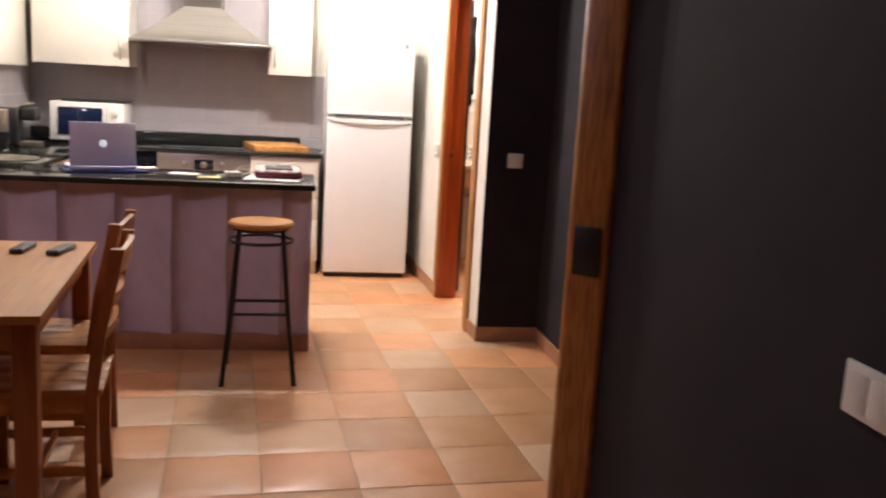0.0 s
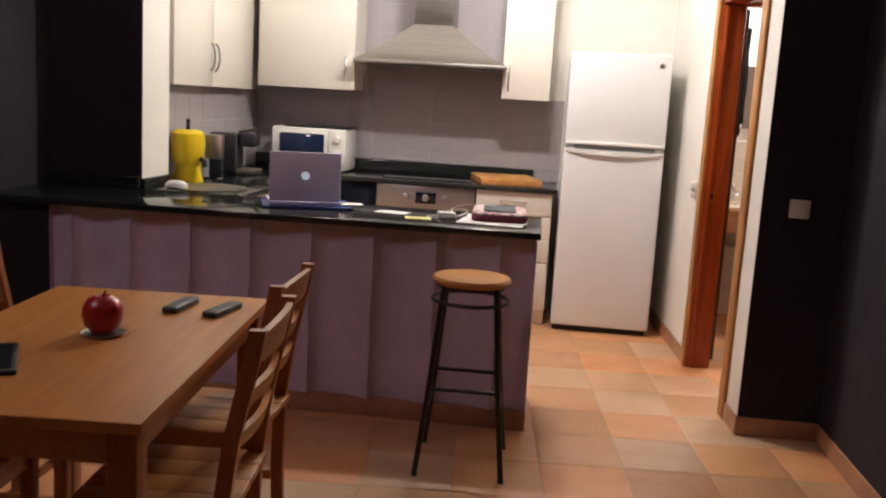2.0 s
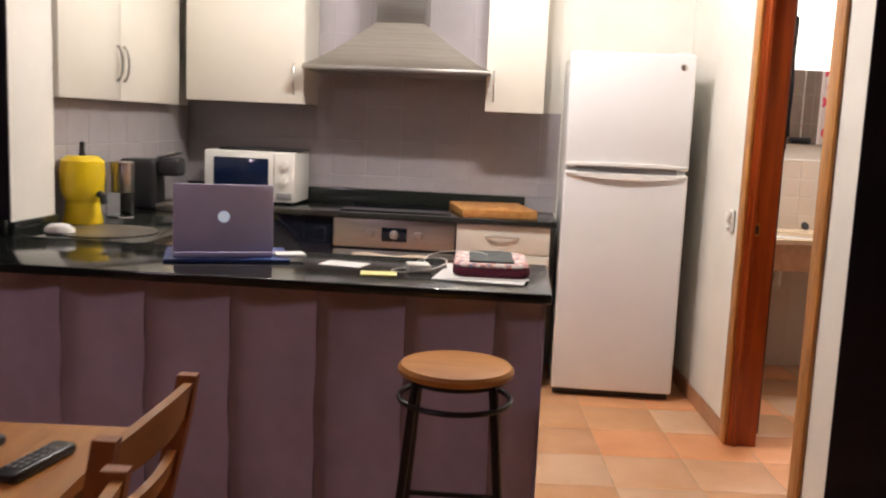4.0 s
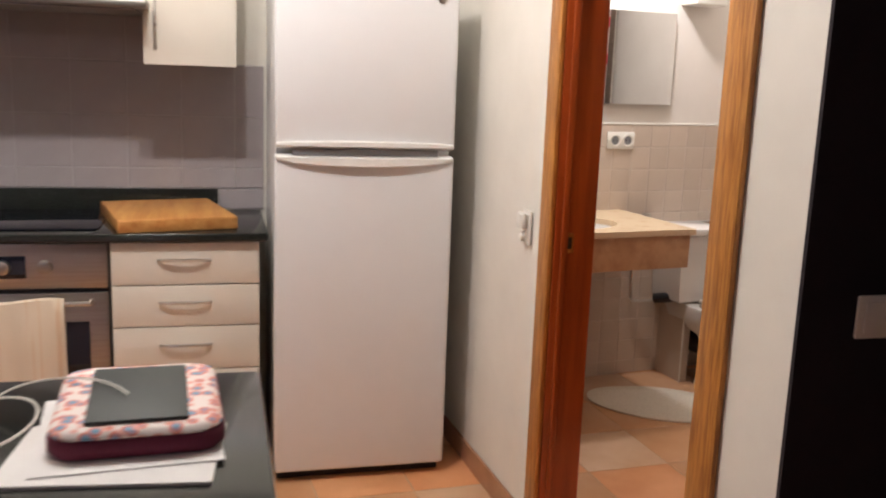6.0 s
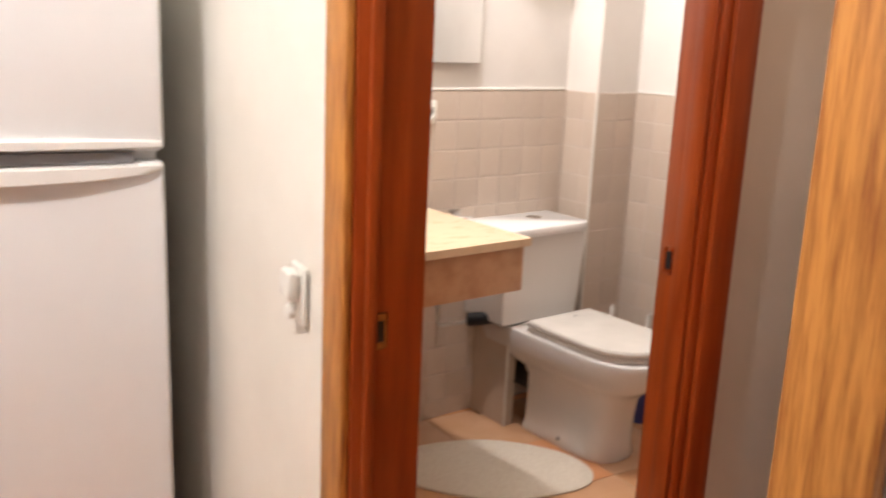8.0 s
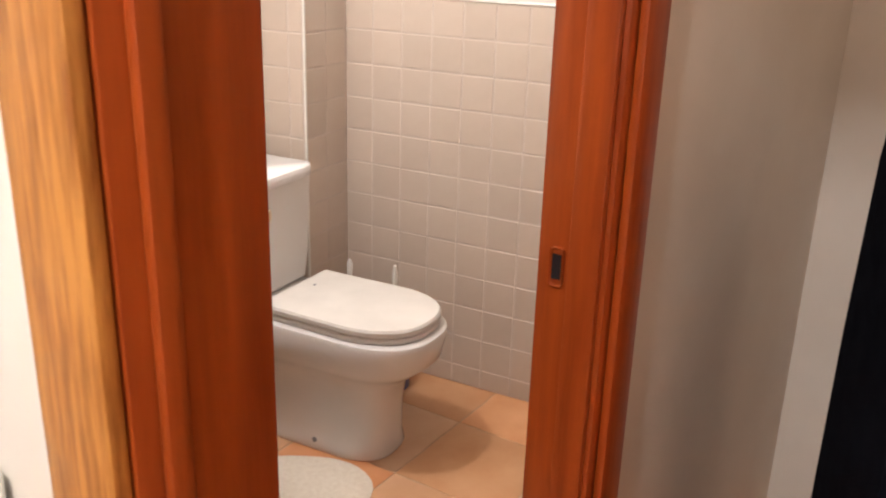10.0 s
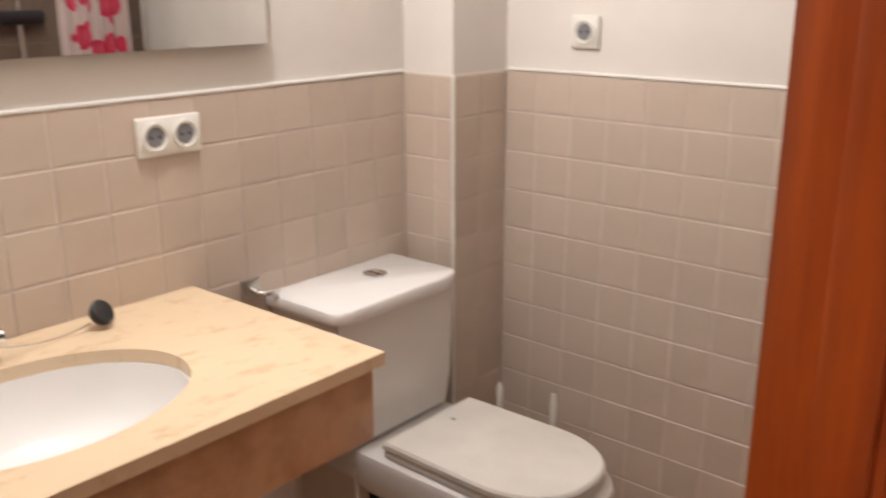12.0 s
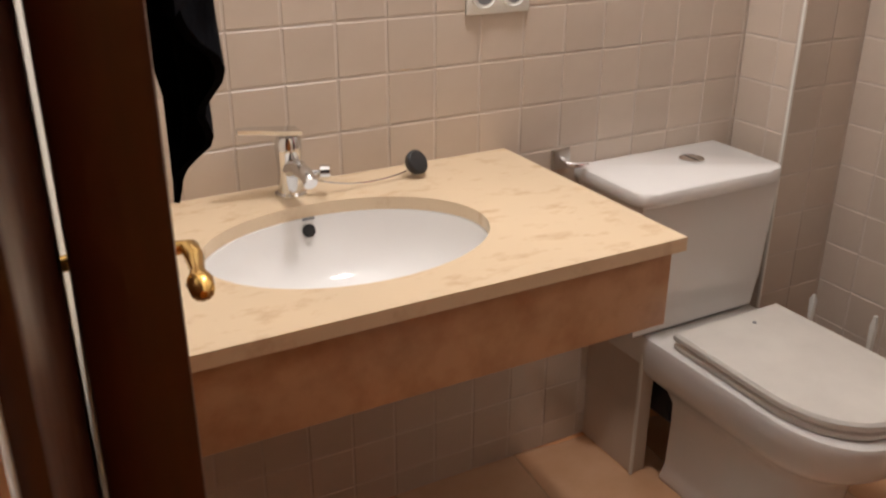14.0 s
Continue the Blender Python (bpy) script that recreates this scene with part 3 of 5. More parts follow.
ov = thing("oven", "stainless steel built-in oven with a dial display and rail", "oven")
part("body", bm_box(-0.155, 6.716, 0.105, 0.494, YB - 0.01, 0.868), BLACK, ov)
part("control_panel", bm_box(-0.152, 6.694, 0.715, 0.492, 6.7155, 0.866, 0.003), STEEL, ov)
part("display", bm_box(0.105, 6.690, 0.752, 0.240, 6.6938, 0.826, 0.003), BLACK_GLASS, ov, "black clock display")
for kx in (0.04, 0.172, 0.30):
    part("knob", bm_lathe([(0.024, 6.6935 if kx != 0.172 else 6.6895), (0.022, 6.672), (0.014, 6.668)], 24, (kx, 0, 0.789), "Y"), STEEL, ov)
part("door", bm_box(-0.152, 6.694, 0.24, 0.492, 6.7155, 0.700, 0.004), STEEL, ov)
part("window", bm_box(-0.09, 6.691, 0.29, 0.43, 6.6936, 0.600, 0.003), BLACK_GLASS, ov)
part("rail", bm_tube([(-0.10, 6.694, 0.672), (-0.10, 6.650, 0.672), (0.44, 6.650, 0.672), (0.44, 6.694, 0.672)], 0.008, 8), SATIN, ov)
part("plinth", bm_box(-0.152, 6.745, 0.0, 0.492, 6.765, 0.1045), SATIN, ov)


def tea_towel():
    bm = bmesh.new()
    cols = 28
    prof = [(6.660, 0.36), (6.657, 0.45), (6.656, 0.55), (6.657, 0.65), (6.655, 0.684), (6.648, 0.690), (6.639, 0.684), (6.634, 0.64), (6.630, 0.54), (6.630, 0.43), (6.632, 0.33)]
    g = []
    for i in range(cols + 1):
        u = i / cols
        g.append([bm.verts.new((-0.04 + 0.40 * u, y - (0.010 if j > 5 else 0.0) * math.sin(u * 19) * min(1, abs(z - 0.69) * 6) - (0.014 * max(0, u - 0.8) * 5 if j > 6 else 0), z + 0.006 * math.sin(u * 9))) for j, (y, z) in enumerate(prof)])
    for a, b in zip(g, g[1:]):
        for j in range(len(prof) - 1):
            bm.faces.new((a[j], b[j], b[j + 1], a[j + 1]))
    bmesh.ops.recalc_face_normals(bm, faces=bm.faces[:])
    bmesh.ops.solidify(bm, geom=bm.faces[:], thickness=0.003)
    return bm


single("tea_towel", tea_towel(), TOWEL_M, "cream and orange striped towel hanging on the oven rail", "towel")

dw = thing("dishwasher", "black fronted dishwasher beside the oven", "dishwasher")
part("body", bm_box(-0.5595, 6.716, 0.02, -0.158, YB - 0.01, 0.868), BLACK, dw)
part("door", bm_box(-0.5575, 6.696, 0.11, -0.160, 6.7155, 0.866, 0.004), BLACK_GLASS, dw)

# wall units
def wall_unit(name, x0, x1, z0, z1, y0, label, handle_x):
    c = thing(name, label, "wall cabinet")
    part("body", bm_box(x0, y0 + 0.021, z0, x1, YB - 0.012, z1), CREAM, c)
    d = part("door", bm_box(x0 + 0.001, y0, z0 - 0.004, x1 - 0.001, y0 + 0.0205, z1, 0.003), CREAM, c)
    handle_bow(d, handle_x, y0, z0 + 0.13, 0.16, True)
    return c


wall_unit("wall_cabinet", 0.609, 0.921, 1.458, 2.32, 6.875, "narrow cream wall cabinet beside the cooker hood", 0.650)
wall_unit("wall_cabinet", -1.025, -0.372, 1.455, 2.32, 6.875, "wide cream wall cabinet in the corner", -0.425)
lc = thing("wall_cabinet", "pair of tall cream cabinet doors over the kettle", "wall cabinet")
part("body", bm_box(-1.143, 5.562, 1.425, -1.082, 6.872, 2.40), CREAM, lc)
for ya, yb, hy in ((5.563, 6.134, 6.10), (6.138, 6.870, 6.172)):
    d = part("door", bm_box(-1.0815, ya, 1.421, -1.062, yb, 2.40, 0.003), CREAM, lc)
    pts = bezier([(-1.062, hy, 1.51), (-1.026, hy, 1.52), (-1.026, hy, 1.66), (-1.062, hy, 1.67)], 10)
    part("handle", bm_tube(pts, 0.006, 8), SATIN, d, "curved satin metal handle")

# cooker hood
hd = thing("cooker_hood", "stainless steel chimney cooker hood over the hob", "cooker hood")
HX0, HX1, HY0, HY1 = -0.355, 0.633, 6.745, YB - 0.002
TX0, TX1, TY0 = 0.005, 0.262, 6.935


def hood_shape():
    rings = []
    for w in (0.0, 0.08, 0.18, 0.32, 0.5, 0.7, 0.88, 1.0):
        z, s = 1.658 + 0.247 * w, w ** 0.84
        rings.append([(HX0 + (TX0 - HX0) * s, HY0 + (TY0 - HY0) * s, z), (HX1 + (TX1 - HX1) * s, HY0 + (TY0 - HY0) * s, z), (HX1 + (TX1 - HX1) * s, HY1, z), (HX0 + (TX0 - HX0) * s, HY1, z)])
    return loft(rings)


part("canopy", hood_shape(), STEEL, hd, smooth=25)
part("rim", bm_box(HX0, HY0, 1.634, HX1, HY1, 1.6575, 0.003), STEEL, hd)
part("chimney", bm_box(TX0, TY0, 1.9055, TX1, HY1, H - 0.002, 0.002), STEEL, hd)
part("filter", bm_box(HX0 + 0.04, HY0 + 0.04, 1.628, HX1 - 0.04, HY1 - 0.03, 1.6335), GREY_PL, hd)

# fridge freezer
fr = thing("fridge", "white fridge freezer with a freezer on top, standing on the tiles", "fridge")
FX0, FX1, FY = 1.036, 1.653, 6.62
part("body", bm_box(FX0 + 0.004, FY + 0.062, 0.030, FX1 - 0.004, YB - 0.02, 1.755, 0.008), FRIDGE, fr)


def fridge_door(z0, z1):
    """Door with a softly bowed front and rounded edges."""
    return bm_box(FX0, FY, z0, FX1, FY + 0.058, z1, 0.012, 4)


d1 = part("door", fridge_door(0.040, 1.176), FRIDGE, fr, "tall lower fridge door")
d2 = part("door", fridge_door(1.196, 1.768), FRIDGE, fr, "freezer door")


def grip(z, up):
    w = FX1 - FX0
    rings = []
    for i in range(25):
        u = i / 24
        xx = FX0 + 0.006 + (w - 0.012) * u
        bulge = math.sin(math.pi * u) ** 0.6
        h = (0.018 + 0.020 * bulge) if not up else (0.018 + 0.007 * bulge)
        d = 0.004 + 0.018 * bulge
        za, zb = (z - h, z) if not up else (z, z + h)
        rings.append([(xx, FY + 0.004, za), (xx, FY - d, za + 0.006), (xx, FY - d, zb - 0.004), (xx, FY + 0.004, zb)])
    return loft(rings)


part("grip", grip(1.172, False), FRIDGE_TRIM, d1, "bowed white plastic grip", smooth=60)
part("grip", grip(1.200, True), FRIDGE_TRIM, d2, "bowed white plastic lip", smooth=60)
# Grey block between the doors, in place of the gap's own shade.
part("grip_recess", bm_box(FX0 + 0.06, FY - 0.002, 1.1755, FX1 - 0.06, FY + 0.03, 1.1965), GREY_PL, fr, "grey block as shade in the finger gap")
part("badge", bm_lathe([(0.016, FY - 0.0005), (0.016, FY - 0.003), (0.012, FY - 0.004)], 20, (FX1 - 0.06, 0, 1.705), "Y"), SATIN, d2, "small round maker's badge")
part("plinth", bm_box(FX0 + 0.012, FY + 0.05, 0.0, FX1 - 0.012, YB - 0.03, 0.0295), BLACK, fr)
part("hinge_cap", bm_box(FX1 - 0.09, FY + 0.01, 1.7685, FX1 - 0.02, FY + 0.10, 1.779, 0.004), FRIDGE_TRIM, fr)

# microwave
mw = thing("microwave", "white microwave oven with a dark door, on the back worktop", "microwave")
MX0, MX1, MY = -0.905, -0.402, 6.835
part("body", bm_box(MX0, MY + 0.02, 0.912, MX1, MY + 0.34, 1.188, 0.008), WHITE_LACQ, mw)
part("door", bm_box(MX0, MY, 0.914, MX1 - 0.118, MY + 0.0195, 1.186, 0.008), WHITE_LACQ, mw)
part("window", bm_box(MX0 + 0.055, MY - 0.003, 0.955, MX1 - 0.145, MY - 0.0003, 1.150, 0.006), BLUE_GLASS, mw, "dark bluish window")
pn = part("control_panel", bm_box(MX1 - 0.116, MY, 0.914, MX1, MY + 0.0195, 1.186, 0.008), WHITE_LACQ, mw)
for z in (1.12, 1.03):
    part("knob", bm_lathe([(0.024, MY - 0.0005), (0.022, MY - 0.018), (0.012, MY - 0.020)], 20, (MX1 - 0.058, 0, z), "Y"), WHITE_LACQ, pn)
part("open_button", bm_box(MX1 - 0.10, MY - 0.006, 0.93, MX1 - 0.016, MY - 0.0005, 0.965, 0.003), GREY_PL, pn)
for fx in (MX0 + 0.04, MX1 - 0.04):
    for fy in (MY + 0.05, MY + 0.30):
        part("foot", bm_lathe([(0.014, 0.9003), (0.016, 0.9118)], 12, (fx, fy, 0)), BLACK, mw)
single("tray", bm_box(MX0 + 0.07, MY + 0.03, 1.189, MX1 + 0.01, MY + 0.32, 1.203, 0.005), BLACK, "thin black tray lying on the microwave", "tray")

cb = single("cutting_board", moved(bm_box(-0.200, -0.235, 0.9005, 0.200, 0.235, 0.946, 0.006), pose(0.672, 6.945, 0, 0, 0, 13)), BOARD, "thick worn wooden cutting board on black granite", "cutting board")

# kettle corner
pit = thing("juicer", "yellow plastic juicer with a black spout", "juicer", at=pose(-1.030, 5.690, 0.8965))
part("base", loft([[(math.cos(a) * rx, math.sin(a) * ry, z) for a in [2 * math.pi * i / 20 for i in range(20)]] for rx, ry, z in ((0.084, 0.064, 0), (0.086, 0.066, 0.01), (0.074, 0.060, 0.06), (0.070, 0.064, 0.09))]), YELLOW, pit)
part("body", loft([[(math.cos(a) * rx, math.sin(a) * ry, z) for a in [2 * math.pi * i / 20 for i in range(20)]] for rx, ry, z in ((0.070, 0.064, 0.0905), (0.086, 0.090, 0.13), (0.092, 0.096, 0.21), (0.088, 0.092, 0.265), (0.062, 0.070, 0.285))]), YELLOW, pit)
part("knob", bm_lathe([(0.014, 0.2855), (0.010, 0.31), (0.012, 0.34), (0.004, 0.345)], 14), BLACK, pit)
part("spout", bm_tube([(0.088, -0.03, 0.13), (0.112, -0.045, 0.12), (0.118, -0.048, 0.09)], 0.015, 10), BLACK, pit)
glassm = bpy.data.materials.new("clear_glass")
glassm.use_nodes = True
gb = glassm.node_tree.nodes["Principled BSDF"]
gb.inputs["Transmission Weight"].default_value, gb.inputs["Roughness"].default_value, gb.inputs["IOR"].default_value = 1.0, 0.03, 1.2
gb.inputs["Base Color"].default_value = (0.90, 0.93, 0.92, 1)
jug = thing("water_jug", "clear glass jug with a steel band standing by the juicer", "jug", at=pose(-0.99, 5.96, 0.8965))
part("glass", bm_lathe([(0.06, 0.0), (0.062, 0.005), (0.062, 0.22), (0.065, 0.24), (0.061, 0.24), (0.058, 0.22), (0.058, 0.008), (0.0, 0.008)], 24), glassm, jug)
part("band", bm_lathe([(0.0625, 0.115), (0.0640, 0.117), (0.0660, 0.250), (0.0625, 0.252)], 24), SATIN, jug)
cm = thing("coffee_machine", "black capsule coffee machine on the worktop", "coffee machine", at=pose(-0.98, 6.36, 0.8965, 0, 0, 90))
part("body", bm_box(-0.075, -0.02, 0.0, 0.075, 0.16, 0.25, 0.02, 3), BLACK, cm)
part("head", bm_box(-0.06, -0.13, 0.17, 0.06, -0.0205, 0.26, 0.02, 3), BLACK, cm)
part("drip_tray", bm_box(-0.07, -0.14, 0.0, 0.07, -0.0205, 0.035, 0.006), STEEL, cm)
part("lever", bm_tube([(-0.05, -0.02, 0.262), (-0.05, -0.11, 0.285), (0.05, -0.11, 0.285), (0.05, -0.02, 0.262)], 0.007, 8), CHROME, cm)
single("soap_dish", moved(loft([[(math.cos(a) * r * 1.5, math.sin(a) * r, z) for a in [2 * math.pi * i / 18 for i in range(18)]] for r, z in ((0.030, 0.8968), (0.040, 0.905), (0.038, 0.922), (0.025, 0.936), (0.006, 0.940))]), pose(-0.30 + 0.0, 0, 0) @ pose(-0.64, 5.32, 0)), WHITE_LACQ, "white rounded soap dish by the sink", "soap dish")

# ---------------------------------------------------------------- things on the bar
lp = thing("laptop", "open lilac grey laptop with a glowing white mark on its lid", "laptop", at=pose(-0.165, 4.925, 0.9082, 0, 0, 21))
part("base", bm_box(-0.163, 0.0, 0.0, 0.163, 0.226, 0.016, 0.004), ALU, lp)
lid = part("lid", moved(bm_box(-0.163, -0.004, 0.0, 0.163, 0.004, 0.226, 0.004), pose(0, 0.0, 0.017, -2, 0, 0)), ALU, lp)
part("logo", moved(loft([[(math.cos(a) * r, y, 0.118 + math.sin(a) * r) for a in [2 * math.pi * i / 22 for i in range(22)]] for r, y in ((0.0195, -0.0042), (0.0185, -0.0052))]), pose(0, 0.0, 0.017, -2, 0, 0)), LOGO_GLOW, lid, "plain glowing white disc")
part("screen", moved(bm_box(-0.150, 0.0042, 0.015, 0.150, 0.0052, 0.212), pose(0, 0.0, 0.017, -2, 0, 0)), SCREEN_OFF, lid)
single("folder", moved(bm_box(-0.195, -0.03, 0.8965, 0.215, 0.26, 0.9078, 0.004), pose(-0.155, 4.905, 0, 0, 0, 19)), BLUEF, "dark blue folder lying under the laptop", "folder")
single("paper", moved(bm_box(-0.05, -0.04, 0.9081, 0.05, 0.04, 0.918, 0.003), pose(0.035, 5.03, 0, 0, 0, 25)), PAPER, "white crumpled papers on the blue folder", "paper")
single("paper", moved(bm_box(-0.075, -0.05, 0.8965, 0.075, 0.05, 0.8985), pose(0.235, 4.985, 0, 0, 0, -12)), PAPER, "white sheet of paper on the bar", "paper")
single("note_pad", moved(bm_box(-0.058, -0.037, 0.8965, 0.058, 0.037, 0.903, 0.001), pose(0.378, 4.812, 0, 0, 0, 8)), YPAPER, "small yellow note pad on the bar", "note pad")
ch = thing("charger", "white square laptop charger with its cable on the bar", "charger", at=pose(0.492, 4.925, 0.8965, 0, 0, 15))
part("brick", bm_box(-0.038, -0.038, 0.0, 0.038, 0.038, 0.028, 0.006, 3), PLASTIC_W, ch)
cable = bezier([(-0.04, 0.0, 0.012), (-0.16, -0.02, 0.006), (-0.10, -0.13, 0.005), (0.05, -0.09, 0.006), (0.16, -0.05, 0.03), (0.13, 0.09, 0.06), (0.02, 0.16, 0.01)], 30)
part("cable", bm_tube(cable, 0.0022, 6), PLASTIC_W, ch)
cable2 = bezier([(0.03, 0.04, 0.02), (0.02, 0.13, 0.05), (0.14, 0.16, 0.05), (0.20, 0.06, 0.07), (0.22, -0.04, 0.065)], 24)
part("cable", bm_tube(cable2, 0.0018, 6), PLASTIC_W, ch)
single("paper", moved(bm_box(-0.145, -0.105, 0.8965, 0.145, 0.105, 0.9015), pose(0.705, 4.865, 0, 0, 0, -6)), PAPER, "stack of white papers on the bar", "paper")
single("paper", moved(bm_box(-0.13, -0.15, 0.9018, 0.13, 0.15, 0.9040), pose(0.715, 4.950, 0, 0, 0, 5)), PAPER, "loose white sheet under the tablet sleeve", "paper")
sl = thing("tablet_sleeve", "maroon tablet sleeve with floral straps and a dark pad on it", "tablet sleeve", at=pose(0.728, 4.985, 0.9042, 0, 0, 3))


def pillow(hx, hy, layers, corner=0.045):
    """A soft slab with round corners; layers: (inset, height)."""
    rings_ = []
    for inset, z in layers:
        ring = []
        for cx, cy, a0 in ((1, 1, 0), (-1, 1, 90), (-1, -1, 180), (1, -1, 270)):
            for q in range(6):
                a = radians(a0 + 18 * q)
                ring.append((cx * (hx - corner) + (corner - inset) * math.cos(a), cy * (hy - corner) + (corner - inset) * math.sin(a), z))
        rings_.append(ring)
    return loft(rings_)


part("sleeve", pillow(0.124, 0.154, ((0.008, 0.0), (0.0, 0.008), (0.0, 0.024), (0.005, 0.030))), MAROON, sl, smooth=60)
part("strap", pillow(0.121, 0.151, ((0.002, 0.0302), (0.0, 0.034), (0.004, 0.040), (0.016, 0.043))), FLORAL, sl, "flowered pink, white and blue fabric border", smooth=60)
part("pad", bm_box(-0.072, -0.128, 0.0432, 0.072, 0.112, 0.050, 0.003), mat("dark_green_grey_cover", (0.025, 0.030, 0.028), 0.6), sl, "dark grey cover")


# ---------------------------------------------------------------- bar stool
st = thing("bar_stool", "black steel bar stool with a round beech seat", "bar stool", at=pose(0.667, 4.315, 0, 0, 0, 1))
part("seat", bm_lathe([(0.0, 0.728), (0.140, 0.728), (0.152, 0.734), (0.154, 0.746), (0.146, 0.756), (0.10, 0.758), (0.0, 0.754)], 40), BEECH, st)
part("ring", bm_tube([(0.128 * math.cos(a), 0.128 * math.sin(a), 0.722) for a in [2 * math.pi * i / 32 for i in range(32)]], 0.008, 8, True), BLACK_STEEL, st)
part("ring", bm_tube([(0.148 * math.cos(a), 0.148 * math.sin(a), 0.665) for a in [2 * math.pi * i / 32 for i in range(32)]], 0.008, 8, True), BLACK_STEEL, st)
for sx in (-1, 1):
    for sy in (-1, 1):
        part("leg", bm_tube([(sx * 0.098, sy * 0.085, 0.727), (sx * 0.105, sy * 0.098, 0.66), (sx * 0.135, sy * 0.140, 0.30), (sx * 0.165, sy * 0.176, 0.012), (sx * 0.166, sy * 0.178, 0.0)], [0.011, 0.011, 0.011, 0.011, 0.014], 10), BLACK_STEEL, st)
for sy, z in ((-1, 0.335), (1, 0.335)):
    part("foot_rail", bm_tube([(-0.132, sy * 0.137, z), (0.132, sy * 0.137, z)], 0.008, 8), BLACK_STEEL, st)
for sx, z in ((-1, 0.245), (1, 0.245)):
    part("foot_rail", bm_tube([(sx * 0.140, -0.146, z), (sx * 0.140, 0.146, z)], 0.008, 8), BLACK_STEEL, st)


# ---------------------------------------------------------------- dining table and chairs
tb = thing("dining_table", "stained pine dining table with square legs", "dining table", at=pose(-0.257, 3.100, 0, 0, 0, 4.6))
TW, TL = 0.350, 0.590
for i in range(5):
    xa = -TW + i * 2 * TW / 5
    part("board", bm_box(xa + 0.0001, -TL, 0.718, xa + 2 * TW / 5 - 0.0001, TL, 0.742, 0.0004, 1), PINE, tb)
for s in (-1, 1):
    part("apron", bm_box(s * 0.296 - 0.011, -0.498, 0.630, s * 0.296 + 0.011, 0.498, 0.7178, 0.002), PINE, tb)
    part("apron", bm_box(-0.267, s * 0.525 - 0.011, 0.630, 0.267, s * 0.525 + 0.011, 0.7178, 0.002), PINE, tb)
    for q in (-1, 1):
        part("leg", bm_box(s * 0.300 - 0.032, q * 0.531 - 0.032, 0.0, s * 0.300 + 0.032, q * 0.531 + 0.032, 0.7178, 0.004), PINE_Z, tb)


def chair():
    """Front towards -X, back slats at +X."""
    c = thing("dining_chair", "stained pine ladder-back dining chair pushed in at the table", "dining chair", "chairs round the dining table")
    for i in range(4):
        ya = -0.19 + i * 0.095
        part("seat_slat", bm_box(-0.20, ya + 0.001, 0.425, 0.19, ya + 0.094, 0.447, 0.003), PINE, c)
    for s in (-1, 1):
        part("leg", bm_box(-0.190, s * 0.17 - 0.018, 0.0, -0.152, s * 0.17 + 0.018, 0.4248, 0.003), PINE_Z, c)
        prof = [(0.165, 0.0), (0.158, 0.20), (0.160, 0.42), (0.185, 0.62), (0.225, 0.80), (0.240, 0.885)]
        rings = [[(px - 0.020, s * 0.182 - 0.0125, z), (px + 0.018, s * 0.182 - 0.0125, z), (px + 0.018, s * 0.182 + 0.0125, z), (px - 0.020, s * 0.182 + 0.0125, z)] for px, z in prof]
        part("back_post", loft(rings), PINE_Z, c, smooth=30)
        part("side_rail", bm_box(-0.151, s * 0.165 - 0.010, 0.365, 0.140, s * 0.165 + 0.010, 0.4248, 0.002), PINE, c)
        part("stretcher", bm_box(-0.151, s * 0.168 - 0.009, 0.16, 0.140, s * 0.168 + 0.009, 0.192, 0.002), PINE, c)
    part("front_rail", bm_box(-0.180, -0.151, 0.365, -0.160, 0.151, 0.4248, 0.002), PINE, c)
    part("stretcher", bm_box(-0.008, -0.158, 0.165, 0.010, 0.158, 0.19, 0.002), PINE, c)
    for z0, z1, x0 in ((0.80, 0.872, 0.226), (0.69, 0.735, 0.200), (0.59, 0.632, 0.182)):
        rings = []
        for i in range(13):
            u = i / 12
            y = -0.169 + 0.338 * u
            bow = 0.018 * math.sin(math.pi * u)
            lift = 0.014 * math.sin(math.pi * u) if z0 > 0.79 else 0.0
            k = (z1 - z0) * 0.235
            rings.append([(x0 + bow - 0.008, y, z0), (x0 + bow + 0.010, y, z0), (x0 + bow + 0.010 + k, y, z1 + lift), (x0 + bow - 0.008 + k, y, z1 + lift)])
        part("back_slat", loft(rings), PINE, c, smooth=30)
    return c


ch1 = chair()
ch1.matrix_basis = pose(-0.045, 3.455, 0, 0, 0, 1)
copy_thing(ch1, pose(0.040, 2.965, 0, 0, 0, 5))
copy_thing(ch1, pose(-0.610, 3.435, 0, 0, 0, 182))
copy_thing(ch1, pose(-0.600, 2.930, 0, 0, 0, 184))

# on the table
ap = thing("apple_ornament", "red glossy apple-shaped pot on a small steel dish", "ornament", at=pose(-0.240, 3.138, 0.7422) @ Matrix.Diagonal((0.88, 0.88, 0.86, 1)))
part("dish", bm_lathe([(0.03, 0.0), (0.062, 0.004), (0.066, 0.010), (0.060, 0.008), (0.0, 0.005)], 28), STEEL, ap)
part("apple", bm_lathe([(0.012, 0.009), (0.036, 0.013), (0.055, 0.035), (0.063, 0.065), (0.060, 0.092), (0.045, 0.117), (0.022, 0.127), (0.006, 0.118)], 32), RED, ap)
part("stalk", bm_tube([(0, 0, 0.117), (0.003, 0, 0.132), (0.008, 0.002, 0.142)], 0.003, 6), BLACK, ap)


